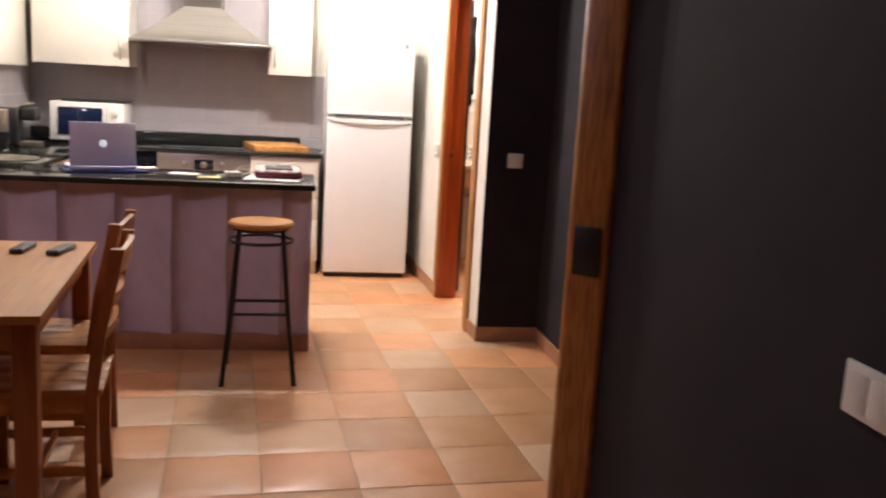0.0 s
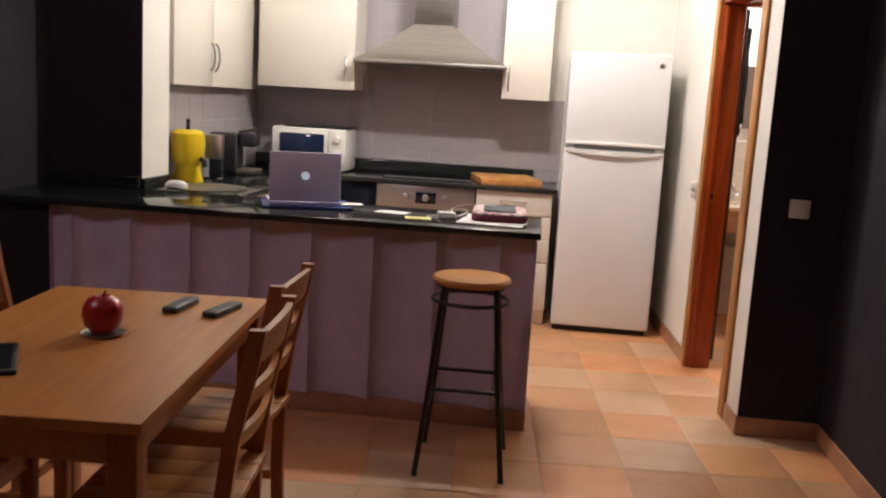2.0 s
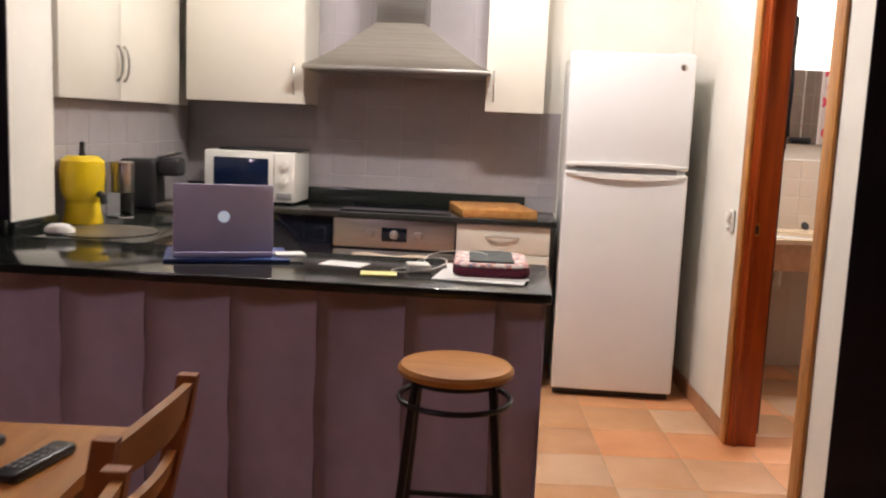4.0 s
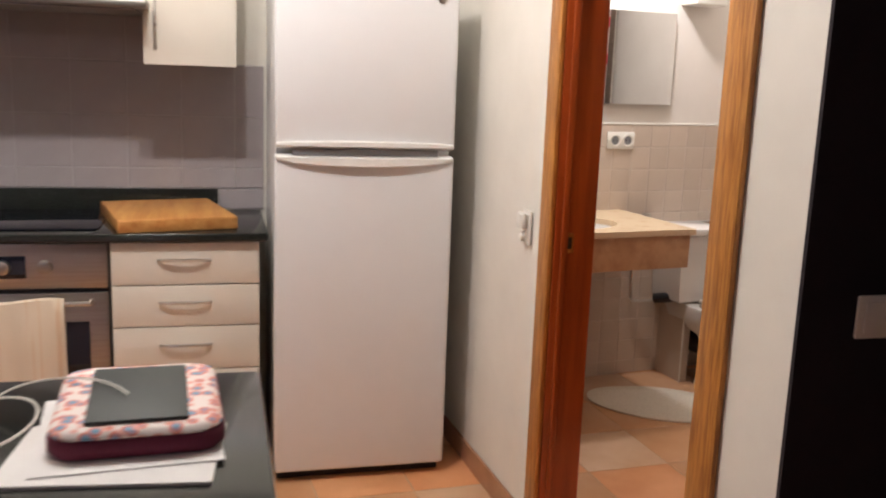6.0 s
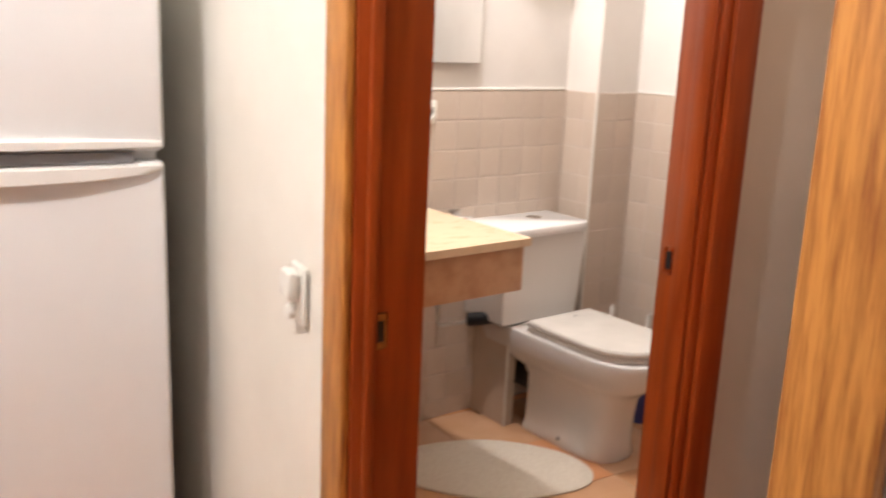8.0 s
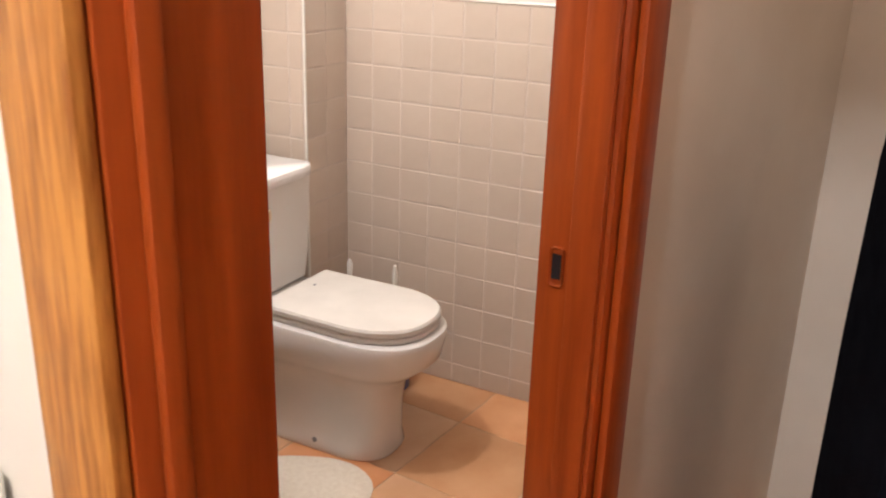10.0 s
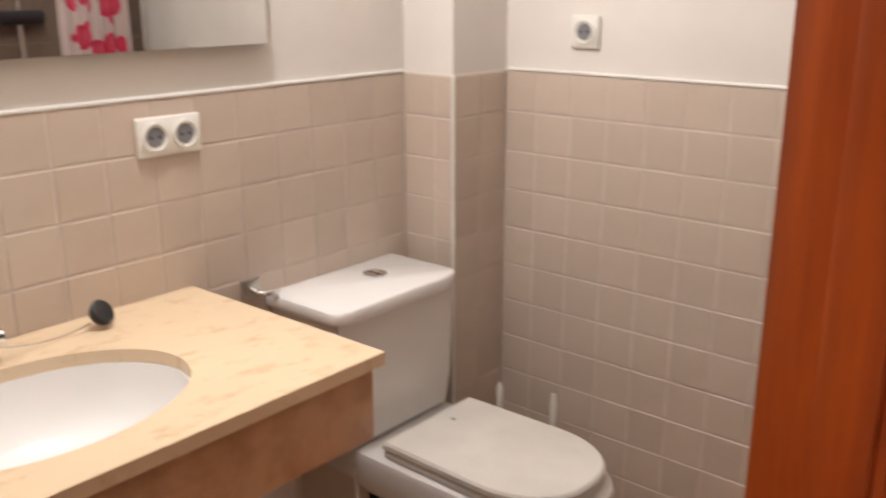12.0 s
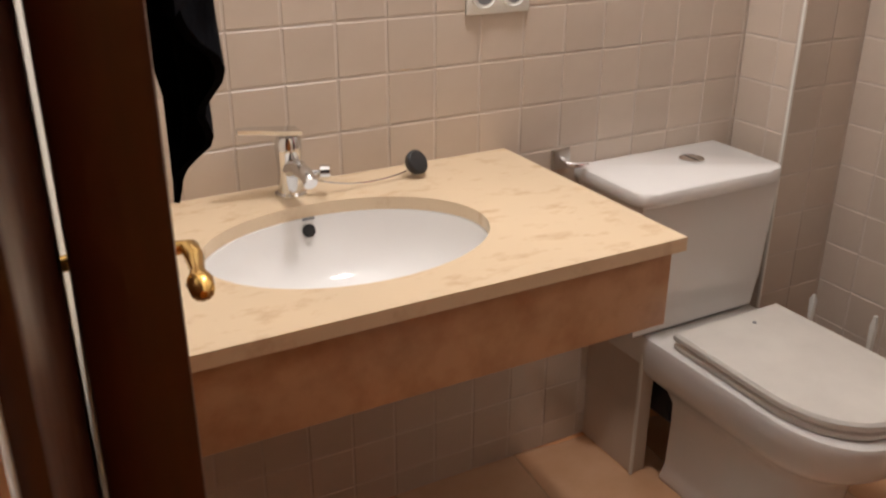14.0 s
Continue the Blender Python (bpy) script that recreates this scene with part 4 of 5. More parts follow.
def remote(m, label, material):
    r = thing("remote_control", label, "remote control", at=m)
    part("body", bm_box(-0.024, -0.085, 0.0, 0.024, 0.085, 0.020, 0.007, 3), material, r)
    for i in range(6):
        for j in range(3):
            part("button", bm_box(-0.016 + j * 0.012, -0.062 + i * 0.019, 0.0202, -0.008 + j * 0.012, -0.051 + i * 0.019, 0.0225, 0.001), GREY_PL, r)
    return r


remote(pose(-0.170, 3.500, 0.7422, 0, 0, -2), "small black remote control on the pine table", BLACK)
remote(pose(-0.032, 3.485, 0.7422, 0, 0, -9), "silver and black remote control on the pine table", BLACK)
tbt = thing("tablet", "black tablet lying flat on the pine table", "tablet", at=pose(-0.397, 2.820, 0.7422, 0, 0, 30))
part("case", bm_box(-0.090, -0.125, 0.0, 0.090, 0.125, 0.012, 0.004), BLACK, tbt)
part("screen", bm_box(-0.078, -0.105, 0.0121, 0.078, 0.105, 0.0128), SCREEN_OFF, tbt)

# ---------------------------------------------------------------- bathroom: basin
vn = bath(thing("vanity", "cream marble wash stand with a deep apron, on tiled wall", "washbasin stand"))
VC = [(2.710, 7.083), (2.706, YM - 0.010), (1.785, YM - 0.010), (1.785, 7.083)]
BC, BA, BB, BR = Vector((2.205, 7.352, 0)), 0.253, 0.182, 0.0


def bowl_point(a, k, z):
    x, y = BA * k * math.cos(a), BB * k * math.sin(a)
    return (BC.x + x * math.cos(BR) - y * math.sin(BR), BC.y + x * math.sin(BR) + y * math.cos(BR), z)


def vanity_top(z0, z1, n=64):
    """A slab with an oval hole."""
    bm = bmesh.new()
    inner = [bowl_point(2 * math.pi * i / n, 1.0, 0)[:2] for i in range(n)]
    outer = []
    for p in inner:
        d = Vector((p[0] - BC.x, p[1] - BC.y))
        best = 9e9
        for q in range(4):
            a, b = Vector(VC[q]), Vector(VC[(q + 1) % 4])
            e = b - a
            den = d.x * e.y - d.y * e.x
            if abs(den) < 1e-9:
                continue
            w = a - Vector(BC[:2])
            s = (w.x * e.y - w.y * e.x) / den
            u = (w.x * d.y - w.y * d.x) / den
            if s > 0 and -1e-6 <= u <= 1 + 1e-6:
                best = min(best, s)
        outer.append((BC.x + d.x * best, BC.y + d.y * best))
    for c in VC:
        j = min(range(n), key=lambda i: (outer[i][0] - c[0]) ** 2 + (outer[i][1] - c[1]) ** 2)
        outer[j] = c
    lv = [[bm.verts.new((*p, z)) for p in ring] for ring, z in ((inner, z1), (outer, z1), (outer, z0), (inner, z0))]
    for a, b in zip(lv, lv[1:] + lv[:1]):
        for i in range(n):
            bm.faces.new((a[i], a[(i + 1) % n], b[(i + 1) % n], b[i]))
    bmesh.ops.recalc_face_normals(bm, faces=bm.faces[:])
    return bm


part("top", vanity_top(0.818, 0.843), MARBLE, vn, smooth=30)
part("apron", bm_box(1.787, 7.100, 0.672, 2.695, 7.120, 0.8175, 0.002), MARBLE_SHADED, vn, "cream marble apron")
part("apron", bm_box(2.675, 7.1205, 0.672, 2.695, YM - 0.012, 0.8175, 0.002), MARBLE_SHADED, vn, "cream marble apron")
bs = bath(thing("washbasin", "white oval ceramic basin set under the marble top", "washbasin"))
rings = [[bowl_point(2 * math.pi * i / 48, k, z) for i in range(48)] for k, z in ((1.06, 0.8175), (0.985, 0.8175), (0.975, 0.810), (0.93, 0.775), (0.82, 0.732), (0.6, 0.702), (0.3, 0.692), (0.1, 0.690))]
part("bowl", loft(rings, cap=False), CERAMIC, bs, smooth=70)
part("waste", bm_lathe([(0.030, 0.6905), (0.030, 0.694), (0.020, 0.695), (0.0, 0.693)], 20, (BC.x, BC.y, 0)), CHROME, bs)
ob = bowl_point(radians(93), 0.955, 0.796)
part("overflow", moved(bm_lathe([(0.0125, 0.0), (0.0125, -0.003), (0.0, -0.003)], 16, (0, 0, 0), "Y"), pose(ob[0], ob[1] - 0.004, ob[2], -18, 0, 0)), BLACK, bs, "dark overflow hole")
part("badge", moved(bm_box(-0.012, -0.001, -0.003, 0.012, 0.0, 0.003), pose(ob[0] + 0.002, ob[1] + 0.0005, ob[2] + 0.022, -18, 0, 0)), GREY_PL, bs, "tiny grey maker's mark")
tp = bath(thing("tap", "chrome single-lever mixer tap on the marble top", "tap", at=pose(2.190, 7.602, 0.843)))
part("body", bm_lathe([(0.030, 0.0), (0.030, 0.004), (0.024, 0.008), (0.022, 0.05), (0.025, 0.085), (0.025, 0.105), (0.020, 0.115)], 24), CHROME, tp)
part("spout", bm_tube([(0, -0.012, 0.055), (0.0, -0.05, 0.066), (0, -0.095, 0.064), (0, -0.112, 0.054)], [0.018, 0.016, 0.014, 0.013], 14), CHROME, tp)
part("lever", loft([[(x, y, z), (x, -y, z), (x, -y, z + 0.008), (x, y, z + 0.008)] for x, y, z in ((0.022, 0.020, 0.118), (-0.02, 0.020, 0.122), (-0.06, 0.014, 0.128), (-0.095, 0.009, 0.131))]), CHROME, tp)
part("knob", bm_tube([(0.022, -0.02, 0.045), (0.045, -0.03, 0.045), (0.050, -0.032, 0.045), (0.066, -0.040, 0.046)], [0.006, 0.006, 0.015, 0.014], 12), CHROME, tp)
pl = bath(thing("basin_plug", "black rubber plug on a thin chain on the marble", "plug", at=pose(2.443, 7.583, 0.843)))
part("plug", moved(bm_lathe([(0.020, 0.0), (0.024, 0.006), (0.026, 0.016), (0.022, 0.020), (0.0, 0.021)], 22), pose(0, 0.006, 0.024, 58, 0, 20)), BLACK, pl)
part("chain", bm_tube(bezier([(-0.222, -0.015, 0.035), (-0.15, -0.01, 0.004), (-0.08, -0.005, 0.002), (-0.018, 0.0, 0.014)], 16), 0.0016, 6), CHROME, pl, "thin metal chain")
wp = bath(thing("waste_pipe", "white waste pipe and valve under the wash stand", "pipe"))
part("pipe", bm_tube([(2.785, 7.640, 0.62), (2.785, 7.640, 0.40), (2.80, 7.635, 0.385), (2.89, 7.62, 0.385), (2.93, 7.60, 0.40)], 0.008, 8), SATIN, wp)
part("pipe", bm_tube([(BC.x, BC.y, 0.688), (BC.x, BC.y, 0.56), (BC.x + 0.01, BC.y + 0.05, 0.53), (BC.x + 0.01, YM - 0.012, 0.53)], 0.020, 12), PLASTIC_W, wp)

# mirror and fitting
mr_ = bath(thing("mirror", "frameless wall mirror standing off above the wash stand", "mirror"))
part("glass", bm_box(1.90, YM - 0.030, 1.351, 2.934, YM - 0.024, 1.780), MIRROR, mr_)
part("backing", bm_box(1.93, YM - 0.0238, 1.377, 2.905, YM - 0.001, 1.752), GREY_PL, mr_)
bl = bath(thing("wall_heater", "white box fitting high on the wall beside the mirror", "wall fitting"))
part("housing", bm_box(2.968, 7.545, 1.822, 3.145, YM - 0.001, 1.945, 0.010, 3), PLASTIC_W, bl)
part("grille", bm_box(2.99, 7.541, 1.850, 3.125, 7.5445, 1.90, 0.002), PLASTIC_W, bl)
ph = bath(thing("paper_holder", "square chrome paper holder on the tiles", "paper holder", at=pose(2.857, YM - 0.0085, 0.797)))
part("plate", bm_box(-0.024, -0.012, -0.024, 0.024, 0.0, 0.024, 0.003), SATIN, ph)
part("bar", bm_tube([(0.0, -0.012, 0.0), (0.0, -0.040, -0.004), (0.01, -0.046, -0.006), (0.046, -0.048, -0.008)], 0.007, 10), CHROME, ph)

# toilet
to = bath(thing("toilet", "white close-coupled toilet with its lid down", "toilet"))
TX = 3.152


def seat_ring(k, z, y_back=7.372, front=6.900, half=0.166, n=40):
    """A D shape: straight behind, round in front."""
    pts = []
    cy = front + half + 0.02
    for i in range(n):
        a = math.pi + math.pi * i / (n - 1)
        pts.append((TX + half * k * math.copysign(abs(math.cos(a)) ** 0.8, math.cos(a)), cy + (half + 0.02) * k * math.sin(a) * 1.0, z))
    pts.append((TX + half * k * 0.97, y_back - (1 - k) * 0.2, z))
    pts.append((TX - half * k * 0.97, y_back - (1 - k) * 0.2, z))
    return pts


lidp = part("lid", loft([seat_ring(0.97, 0.424), seat_ring(1.0, 0.429), seat_ring(1.0, 0.440), seat_ring(0.97, 0.447), seat_ring(0.7, 0.450)]), SEAT_WHITE, to, "closed off-white seat lid", smooth=35)
part("bolt", bm_lathe([(0.005, 0.4495), (0.004, 0.452)], 10, (TX + 0.03, 7.315, 0)), GREY_PL, lidp)
part("seat", loft([seat_ring(0.96, 0.404), seat_ring(0.985, 0.408), seat_ring(0.985, 0.419), seat_ring(0.96, 0.4235)]), SEAT_WHITE, to, smooth=35)


def pan_ring(z, half, front, back, n=40):
    pts = []
    cy = front + half * 1.12
    for i in range(n):
        a = math.pi + math.pi * i / (n - 1)
        pts.append((TX + half * math.copysign(abs(math.cos(a)) ** 0.75, math.cos(a)), cy + half * 1.12 * math.sin(a), z))
    pts += [(TX + half, back, z), (TX - half, back, z)]
    return pts


part("pan", loft([pan_ring(0.0, 0.116, 7.012, 7.402), pan_ring(0.012, 0.120, 7.006, 7.407), pan_ring(0.05, 0.110, 7.014, 7.402), pan_ring(0.16, 0.106, 7.010, 7.402), pan_ring(0.225, 0.108, 6.998, 7.402),
                  pan_ring(0.258, 0.122, 6.972, 7.41), pan_ring(0.282, 0.146, 6.932, 7.46), pan_ring(0.312, 0.166, 6.898, 7.58), pan_ring(0.385, 0.176, 6.880, 7.62),
                  pan_ring(0.398, 0.172, 6.884, 7.62), pan_ring(0.403, 0.160, 6.897, 7.61)]), TOILET_WHITE, to, smooth=50)
CX0, CX1 = 2.910, 3.326
ci = part("cistern", loft([[(CX0 + a, 7.428 + b, z), (CX1 - a, 7.428 + b, z), (CX1 - a, YM - 0.012, z), (CX0 + a, YM - 0.012, z)] for a, b, z in ((0.035, 0.025, 0.4045), (0.022, 0.014, 0.415), (0.014, 0.008, 0.50), (0.006, 0.002, 0.70), (0.004, 0.0, 0.7415))]), TOILET_WHITE, to, smooth=20)
part("cistern_lid", bm_prism([(CX0 - 0.014, 7.440), (CX0 - 0.004, 7.418), (CX0 + 0.03, 7.406), (CX1 - 0.06, 7.406), (CX1 - 0.014, 7.416), (CX1 + 0.008, 7.438), (CX1 + 0.008, YM - 0.011), (CX0 - 0.014, YM - 0.011)], 0.742, 0.778, 0.010), CERAMIC, to, "white ceramic cistern lid")
part("flush_button", bm_lathe([(0.030, 0.7782), (0.030, 0.783), (0.026, 0.7845), (0.026, 0.7835), (0.0, 0.7835)], 28, (3.160, 7.552, 0)), CHROME, to, "round chrome dual flush button")
part("flush_button", bm_box(3.1585, 7.527, 0.7836, 3.1615, 7.577, 0.7842), BLACK, to, "dark split across the flush button")
part("inlet", bm_tube([(2.905, 7.60, 0.40), (2.935, 7.55, 0.415), (2.965, 7.52, 0.425)], 0.026, 10), BLACK, to, "black rubber inlet")
part("outlet", bm_tube([(3.10, 7.408, 0.20), (3.10, 7.50, 0.20), (3.10, YM - 0.012, 0.19)], 0.062, 16), BLACK, to, "black outlet pipe behind the foot")
for q in (-1, 1):
    part("bolt_cap", bm_lathe([(0.010, 0.0), (0.009, 0.006 * q), (0.004, 0.009 * q)], 12, (TX + q * 0.109, 7.22, 0.030), "X"), GREY_PL, to)
bath(struct("pipe_box", bm_box(2.985, 7.458, 0.0, 3.028, YM - 0.009, 0.372, 0.003), BATH_TILE, "narrow tiled pipe boxing beside the toilet", "pipe box"))
bath(struct("trim_pipe_box", bm_box(2.981, 7.4545, 0.0, 2.9885, 7.462, 0.372, 0.001), PLASTIC_W, "white edging strip of the pipe boxing", "trim"))

br = bath(thing("toilet_brush", "white toilet brush in a blue plastic holder by the toilet", "toilet brush", at=pose(3.490, 7.225, 0)))
part("holder", bm_lathe([(0.048, 0.0), (0.052, 0.006), (0.046, 0.12), (0.050, 0.135), (0.044, 0.135), (0.040, 0.02), (0.0, 0.02)], 24), BLUE_PL, br)
part("handle", bm_tube([(0, 0, 0.021), (0, 0, 0.30), (0.0, 0.0, 0.40), (0, 0, 0.432)], [0.007, 0.007, 0.010, 0.005], 10), PLASTIC_W, br)
pr = bath(thing("plunger", "white handled plunger standing behind the toilet", "plunger", at=pose(3.440, 7.365, 0)))
part("cup", bm_lathe([(0.050, 0.0), (0.048, 0.03), (0.020, 0.07), (0.010, 0.085)], 20), BLUE_PL, pr)
part("handle", bm_tube([(0, 0, 0.0855), (0, 0, 0.36), (0, 0, 0.425), (0, 0, 0.44)], [0.007, 0.007, 0.010, 0.004], 10), PLASTIC_W, pr)
rug_rings = [[(2.715 + math.cos(radians(-38)) * 0.350 * k * math.cos(a) - math.sin(radians(-38)) * 0.212 * k * math.sin(a),
               7.215 + math.sin(radians(-38)) * 0.350 * k * math.cos(a) + math.cos(radians(-38)) * 0.212 * k * math.sin(a) + 0.005 * math.sin(5 * a), z)
              for a in [2 * math.pi * i / 48 for i in range(48)]] for k, z in ((0.995, 0.0005), (1.0, 0.006), (0.97, 0.011), (0.6, 0.0115))]
bath(single("bath_mat", loft(rug_rings), RUG, "oval cream bath mat on terracotta tiles", "bath mat"))

# coat on the bathroom door
def coat_sheet(y0, y1, low, top, reach):
    """A hanging sheet of cloth on the door's face; low(u): height of its hem; reach(y, z): how far it stands out."""
    bm = bmesh.new()
    rows, cols = 26, 22
    g = []
    for r in range(rows + 1):
        t = r / rows
        row = []
        for c in range(cols + 1):
            u = c / cols
            y = y0 + (y1 - y0) * u
            z = top + (low(u) - top) * t
            swell = min(1.0, 4.0 * u + 0.25) * min(1.0, 5.0 * (1 - u) + 0.1)
            fold = 0.10 * math.sin(23 * u + 2.2 * t) + 0.05 * math.sin(11 * t + 7 * u)
            row.append(bm.verts.new((2.0075 + max(0.002, reach(y, z) * swell * (0.95 + fold)), y, z)))
        g.append(row)
    for a, b in zip(g, g[1:]):
        for c in range(cols):
            bm.faces.new((a[c], b[c], b[c + 1], a[c + 1]))
    bmesh.ops.recalc_face_normals(bm, faces=bm.faces[:])
    bmesh.ops.solidify(bm, geom=bm.faces[:], thickness=0.005)
    return bm


def hem(u):
    return 1.155 + 0.235 * max(0.0, 1 - u / 0.80) ** 0.8 + 0.30 * max(0.0, u - 0.80) / 0.20


def body_reach(y, z):
    return (0.044 + 0.032 * (y - 6.40)) * (0.55 + 0.45 * min(1.0, max(0.0, (z - 1.15) / 0.10)))


def cape_reach(y, z):
    return 0.064 + 0.082 * (y - 6.40)


ct = thing("coat", "navy black coat hanging on the bathroom door", "coat", at=pose(1.963, 6.178, 0, 0, 0, 1.5) @ pose(-1.984, -6.178, 0))
part("body", coat_sheet(6.20, 6.68, hem, 1.62, body_reach), NAVY, ct, smooth=70)
part("cape", coat_sheet(6.21, 6.72, lambda u: 1.378 + 0.025 * math.sin(3 * u), 1.92, cape_reach), NAVY, ct, smooth=70)

# shower corner, seen in the mirror
rail = bath(thing("shower_curtain", "white shower curtain with red dots on a rail", "shower curtain"))
bm = bmesh.new()
g = []
for r in range(9):
    z = 2.05 - 1.85 * r / 8
    g.append([bm.verts.new((3.10 + 0.25 * i / 40, 6.40 + 0.022 * math.sin(i * 0.95) + 0.004 * math.sin(r + i), z)) for i in range(41)])
for a, b in zip(g, g[1:]):
    for i in range(40):
        bm.faces.new((a[i], b[i], b[i + 1], a[i + 1]))
bmesh.ops.solidify(bm, geom=bm.faces[:], thickness=0.002)
part("curtain", bm, CURTAIN, rail, smooth=80)
part("rail", bm_tube([(2.72, 6.40, 2.07), (XT - 0.010, 6.40, 2.07)], 0.011, 10), CHROME, rail)
sh = thing("shower", "black shower head on a riser pipe against brown tiles", "shower")
part("riser", bm_tube([(3.34, 6.205, 0.95), (3.34, 6.205, 1.95), (3.34, 6.25, 2.02), (3.34, 6.29, 2.02)], 0.010, 10), CHROME, sh)
part("mixer", bm_tube([(3.26, 6.21, 1.37), (3.42, 6.21, 1.37)], 0.024, 12), BLACK, sh)
part("head", bm_lathe([(0.015, 2.01), (0.075, 1.995), (0.08, 1.985), (0.0, 1.983)], 24, (3.34, 6.29, 0)), BLACK, sh)

# folded ironing board in the lobby
ib = thing("ironing_board", "folded dark ironing board standing on edge behind the lobby door", "ironing board", at=pose(2.88, 5.717, 0, 0, 0, -64))
part("board", loft([[(-0.012, -0.02 - 0.03 * k, z), (0.012, -0.02 - 0.03 * k, z), (0.012, 0.26 + 0.03 * k, z), (-0.012, 0.26 + 0.03 * k, z)] for k, z in ((0.3, 0.03), (1, 0.12), (1, 0.80), (0.4, 1.12), (-0.9, 1.25))]), NAVY, ib)
part("frame", bm_tube([(0.026, -0.03, 0.0), (0.026, -0.03, 0.9), (0.024, -0.01, 1.15)], 0.009, 8), SATIN, ib)
part("frame", bm_tube([(0.026, 0.24, 0.0), (0.026, 0.24, 0.9), (0.024, 0.22, 1.15)], 0.009, 8), SATIN, ib)
for z in (0.80, 0.89, 0.55):
    part("joint", bm_box(0.012, -0.045, z - 0.02, 0.040, -0.015, z + 0.02, 0.004), BLACK, ib)


# ---------------------------------------------------------------- pieces: wall tiles
def tile_mesh(name, w, h, t, material, b=0.0022):
    """One tile in the XZ plane, front towards -Y, its back at y = 0."""
    bm = bmesh.new()
    back = [bm.verts.new(p) for p in ((0, 0, 0), (w, 0, 0), (w, 0, h), (0, 0, h))]
    mid = [bm.verts.new(p) for p in ((0, -t + b, 0), (w, -t + b, 0), (w, -t + b, h), (0, -t + b, h))]
    fr_ = [bm.verts.new(p) for p in ((b, -t, b), (w - b, -t, b), (w - b, -t, h - b), (b, -t, h - b))]
    bm.faces.new(fr_)
    for a, c in ((back, mid), (mid, fr_)):
        for i in range(4):
            bm.faces.new((a[i], a[(i + 1) % 4], c[(i + 1) % 4], c[i]))
    bmesh.ops.recalc_face_normals(bm, faces=bm.faces[:])
    return mesh_of(name, bm, material, 0)


def tile_field(parent_name, origin, turn, width, top, pitch_x, pitch_z, joint, thick, material, grout, bottom=0.0, from_right=False, kindname="tile"):
    """Tiles from the top row down on an upright plane: origin at the left foot, seen from its front."""
    parent = bpy.data.objects[parent_name]
    base = pose(origin[0], origin[1], 0, 0, 0, turn)
    gr = part("grout", moved(bm_box(0, -0.0072, bottom, width, -0.0005, top), base), grout, parent)
    cache = {}
    z1 = top
    while z1 > bottom + 0.004:
        z0 = max(bottom, z1 - pitch_z)
        xs = []
        if from_right:
            x1 = width
            while x1 > 0.004:
                xs.append((max(0, x1 - pitch_x), x1))
                x1 -= pitch_x
        else:
            x0 = 0.0
            while x0 < width - 0.004:
                xs.append((x0, min(width, x0 + pitch_x)))
                x0 += pitch_x
        for xa, xb in xs:
            w, h = round(xb - xa - joint, 4), round(z1 - z0 - joint, 4)
            if w < 0.008 or h < 0.008:
                continue
            me = cache.get((w, h)) or cache.setdefault((w, h), tile_mesh(kindname, w, h, thick, material))
            o = new(kindname, me)
            o.parent = parent
            tilt = (random.random() - 0.5) * 0.35
            o.matrix_basis = base @ pose(xa + joint / 2, -0.0004 - random.random() * 0.0006, z0 + joint / 2, 0, 0, tilt)
        z1 -= pitch_z
    return gr


TP, TZ, TT = 0.1068, 0.1076, 1.253
tile_field("wall_mirror", (1.8924, YM), 0, 3.405 - 1.8924, TT, TP, TZ, 0.0032, 0.008, BATH_TILE, TILE_GROUT)
tile_field("wall_toilet", (XT, 7.502), -90, 7.502 - 6.32, TT, TP, TZ, 0.0032, 0.008, BATH_TILE, TILE_GROUT)
tile_field("pillar", (3.406, YM - 0.010), -90, YM - 0.010 - 7.503, TT, TP, TZ, 0.0032, 0.008, BATH_TILE, TILE_GROUT)
tile_field("pillar", (3.3985, 7.503), 0, XT - 0.009 - 3.3985, TT, TP, TZ, 0.0032, 0.008, BATH_TILE, TILE_GROUT)
tile_field("wall_lobby", (3.88, Y2 + 0.10), 180, 3.88 - 3.03, 2.14, 0.214, 0.214, 0.004, 0.008, BROWN_TILE, SHOWER_GROUT)
tile_field("wall_lobby", (3.029, Y2 + 0.10), 180, 3.029 - 2.66, TT, TP, TZ, 0.0032, 0.008, BATH_TILE, TILE_GROUT)
for nm, bm in (("trim_tile_edge_1", bm_box(1.88, YM - 0.011, TT + 0.0005, 3.3955, YM - 0.0005, TT + 0.008, 0.002)), ("trim_tile_edge_2", bm_box(XT - 0.011, 6.33, TT + 0.0005, XT - 0.0005, 7.493, TT + 0.008, 0.002)),
               ("trim_pillar_edge", bm_box(3.3950, 7.4920, 0.0, 3.4025, 7.4990, TT + 0.0002, 0.001))):
    bath(struct(nm, bm, PLASTIC_W, "white edging strip of the tiling", "trim"))
# kitchen splashback
tile_field("wall_kitchen_back", (0.856, YB), 0, 0.174, 0.9815, 0.20, 0.20, 0.003, 0.008, SPLASH_TILE, SPLASH_GROUT, bottom=0.9005)
tile_field("wall_kitchen_back", (0.92, YB), 0, 0.11, 1.463, 0.20, 0.20, 0.003, 0.008, SPLASH_TILE, SPLASH_GROUT, bottom=0.983)
tile_field("wall_kitchen_back", (-1.145, YB), 0, 0.9195 + 1.145, 2.463, 0.20, 0.20, 0.003, 0.008, SPLASH_TILE, SPLASH_GROUT, bottom=0.983, from_right=True)

tile_field("wall_kitchen_left", (-1.145, 5.565), 90, YB - 0.01 - 5.565, 1.420, 0.20, 0.20, 0.003, 0.008, SPLASH_TILE, SPLASH_GROUT, bottom=0.897)

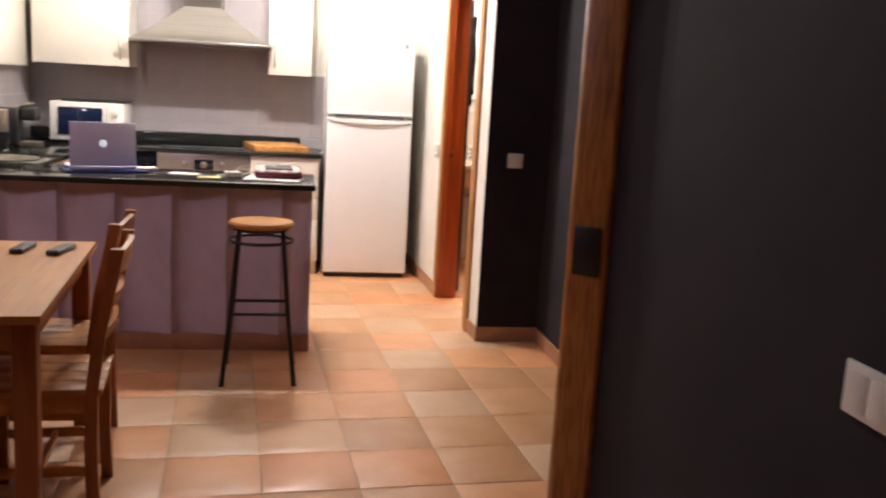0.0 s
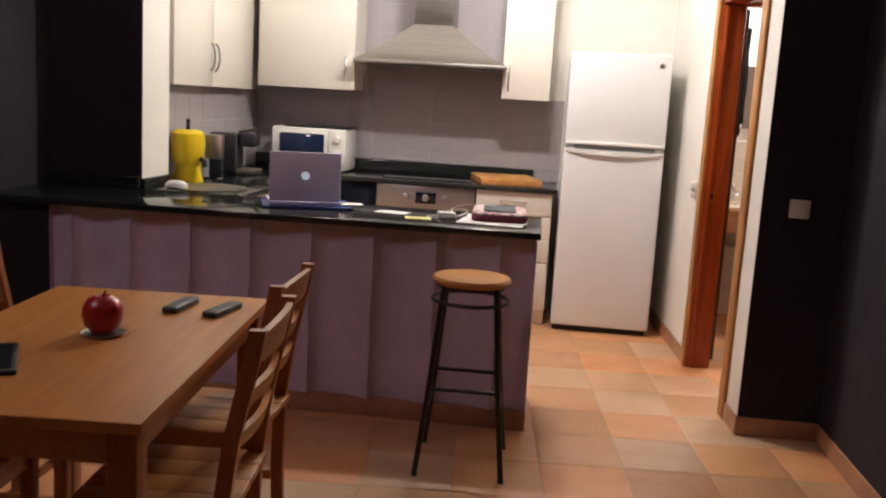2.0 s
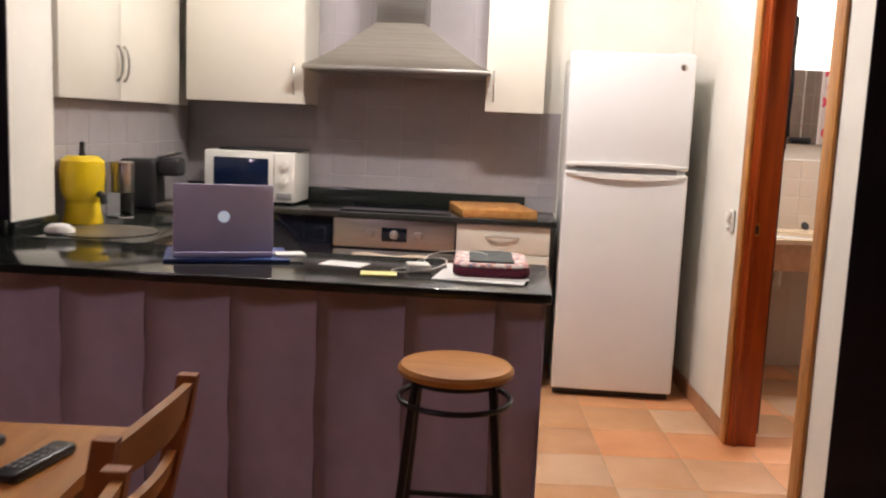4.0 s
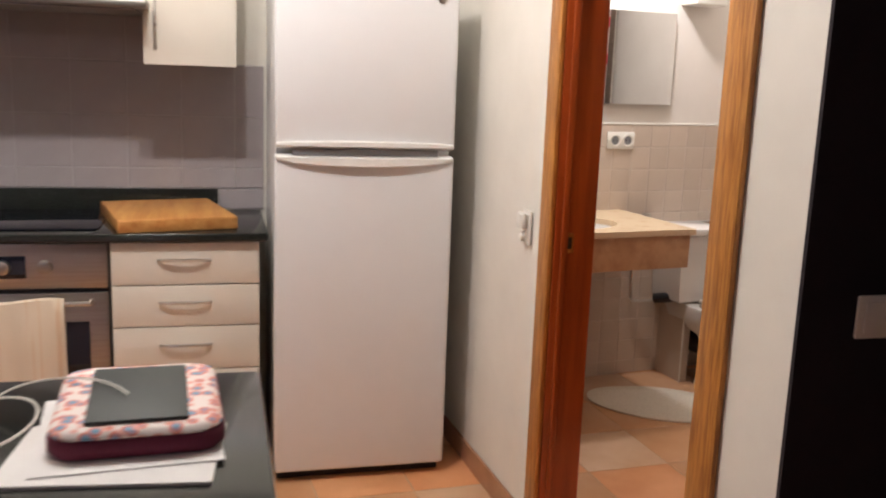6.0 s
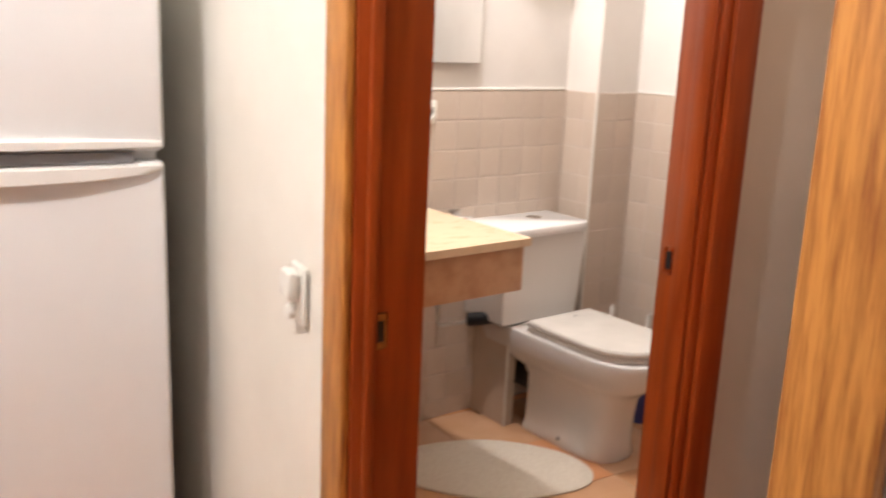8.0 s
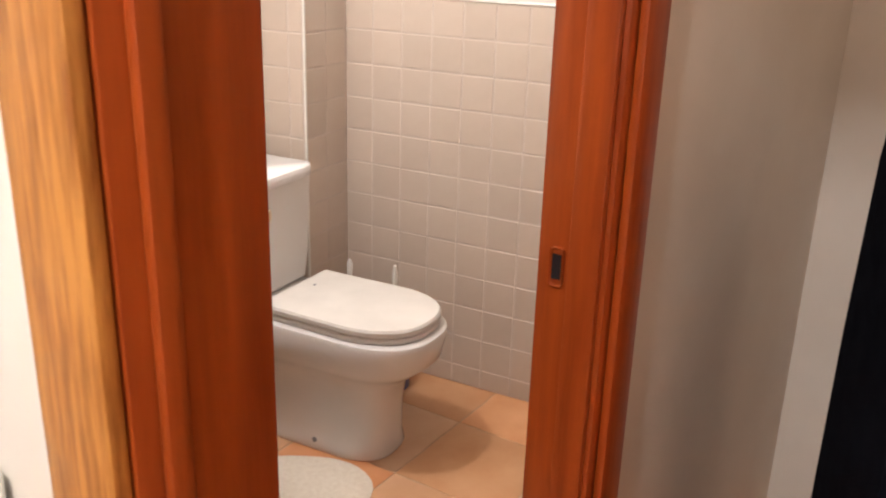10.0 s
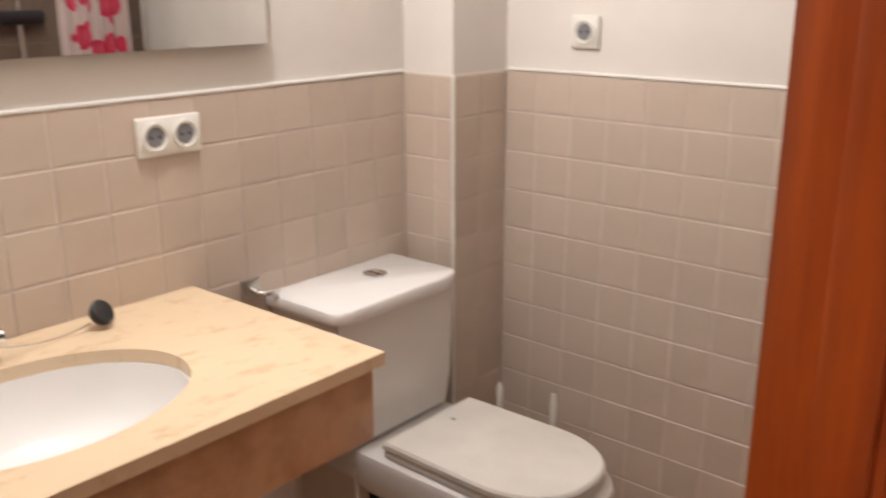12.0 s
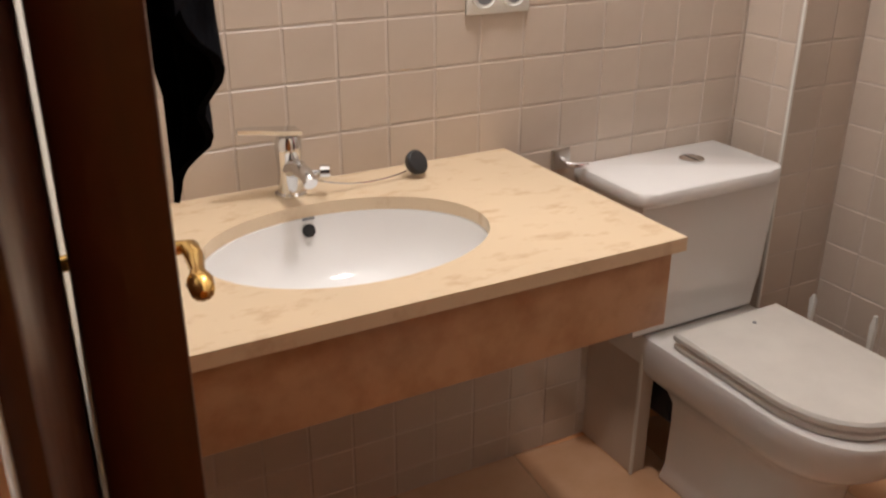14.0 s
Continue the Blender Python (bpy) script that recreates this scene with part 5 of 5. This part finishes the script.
# ---------------------------------------------------------------- pieces: floor tiles
FP, FJ = 0.343, 0.005


def floor_tile_mesh():
    s, b, t = FP - FJ, 0.004, 0.008
    bm = bmesh.new()
    n = 5
    lo, hi = [], []
    edge = [(0, 0), (s, 0), (s, s), (0, s)]
    ring = []
    for i in range(4):
        a, c = edge[i], edge[(i + 1) % 4]
        for q in range(n):
            u = q / n
            wob = 0.0016 * math.sin(q * 2.3 + i * 1.7) if q else 0.0
            px, py = a[0] + (c[0] - a[0]) * u, a[1] + (c[1] - a[1]) * u
            ring.append((px + (wob if i % 2 else 0), py + (wob if i % 2 == 0 else 0)))
    lo = [bm.verts.new((px, py, -t)) for px, py in ring]
    md = [bm.verts.new((px, py, -0.0022)) for px, py in ring]
    hi = [bm.verts.new((s / 2 + (px - s / 2) * (1 - 2 * b / s), s / 2 + (py - s / 2) * (1 - 2 * b / s), -0.0008)) for px, py in ring]
    for a, c in ((lo, md), (md, hi)):
        for i in range(len(a)):
            bm.faces.new((a[i], a[(i + 1) % len(a)], c[(i + 1) % len(a)], c[i]))
    bm.faces.new(hi)
    bmesh.ops.recalc_face_normals(bm, faces=bm.faces[:])
    return mesh_of("tile", bm, TERRA, 60)


ft = floor_tile_mesh()
GRID = pose(1.322, 4.415, 0, 0, 0, 4.0)
far_tiles = bmesh.new()
count = 0
for i in range(-11, 9):
    for j in range(-20, 12):
        p = GRID @ Vector(((i + 0.5) * FP, (j + 0.5) * FP, 0))
        if not (-1.75 < p.x < 3.75 and -2.2 < p.y < 7.9):
            continue
        if p.x > 2.4 and p.y < 4.9 or p.x > 1.85 and p.y < 2.2:
            continue
        hidden = (p.x < 0.70 and p.y > 5.0) or (p.y > 7.3 and p.x < 1.7)
        m = GRID @ pose(i * FP + FJ / 2, j * FP + FJ / 2, (random.random() - 0.5) * 0.0012, (random.random() - 0.5) * 0.25, (random.random() - 0.5) * 0.25, 0)
        if p.y > 1.0 and not hidden and count < 298:
            o = new("tile", ft)
            o.parent = floor
            o.matrix_basis = m
            count += 1
        else:
            tmp = bmesh.new()
            tmp.from_mesh(ft)
            moved(tmp, m)
            join(far_tiles, tmp)
rest = part("tile_field", far_tiles, TERRA, floor)
tagged(rest, kind="stuff")
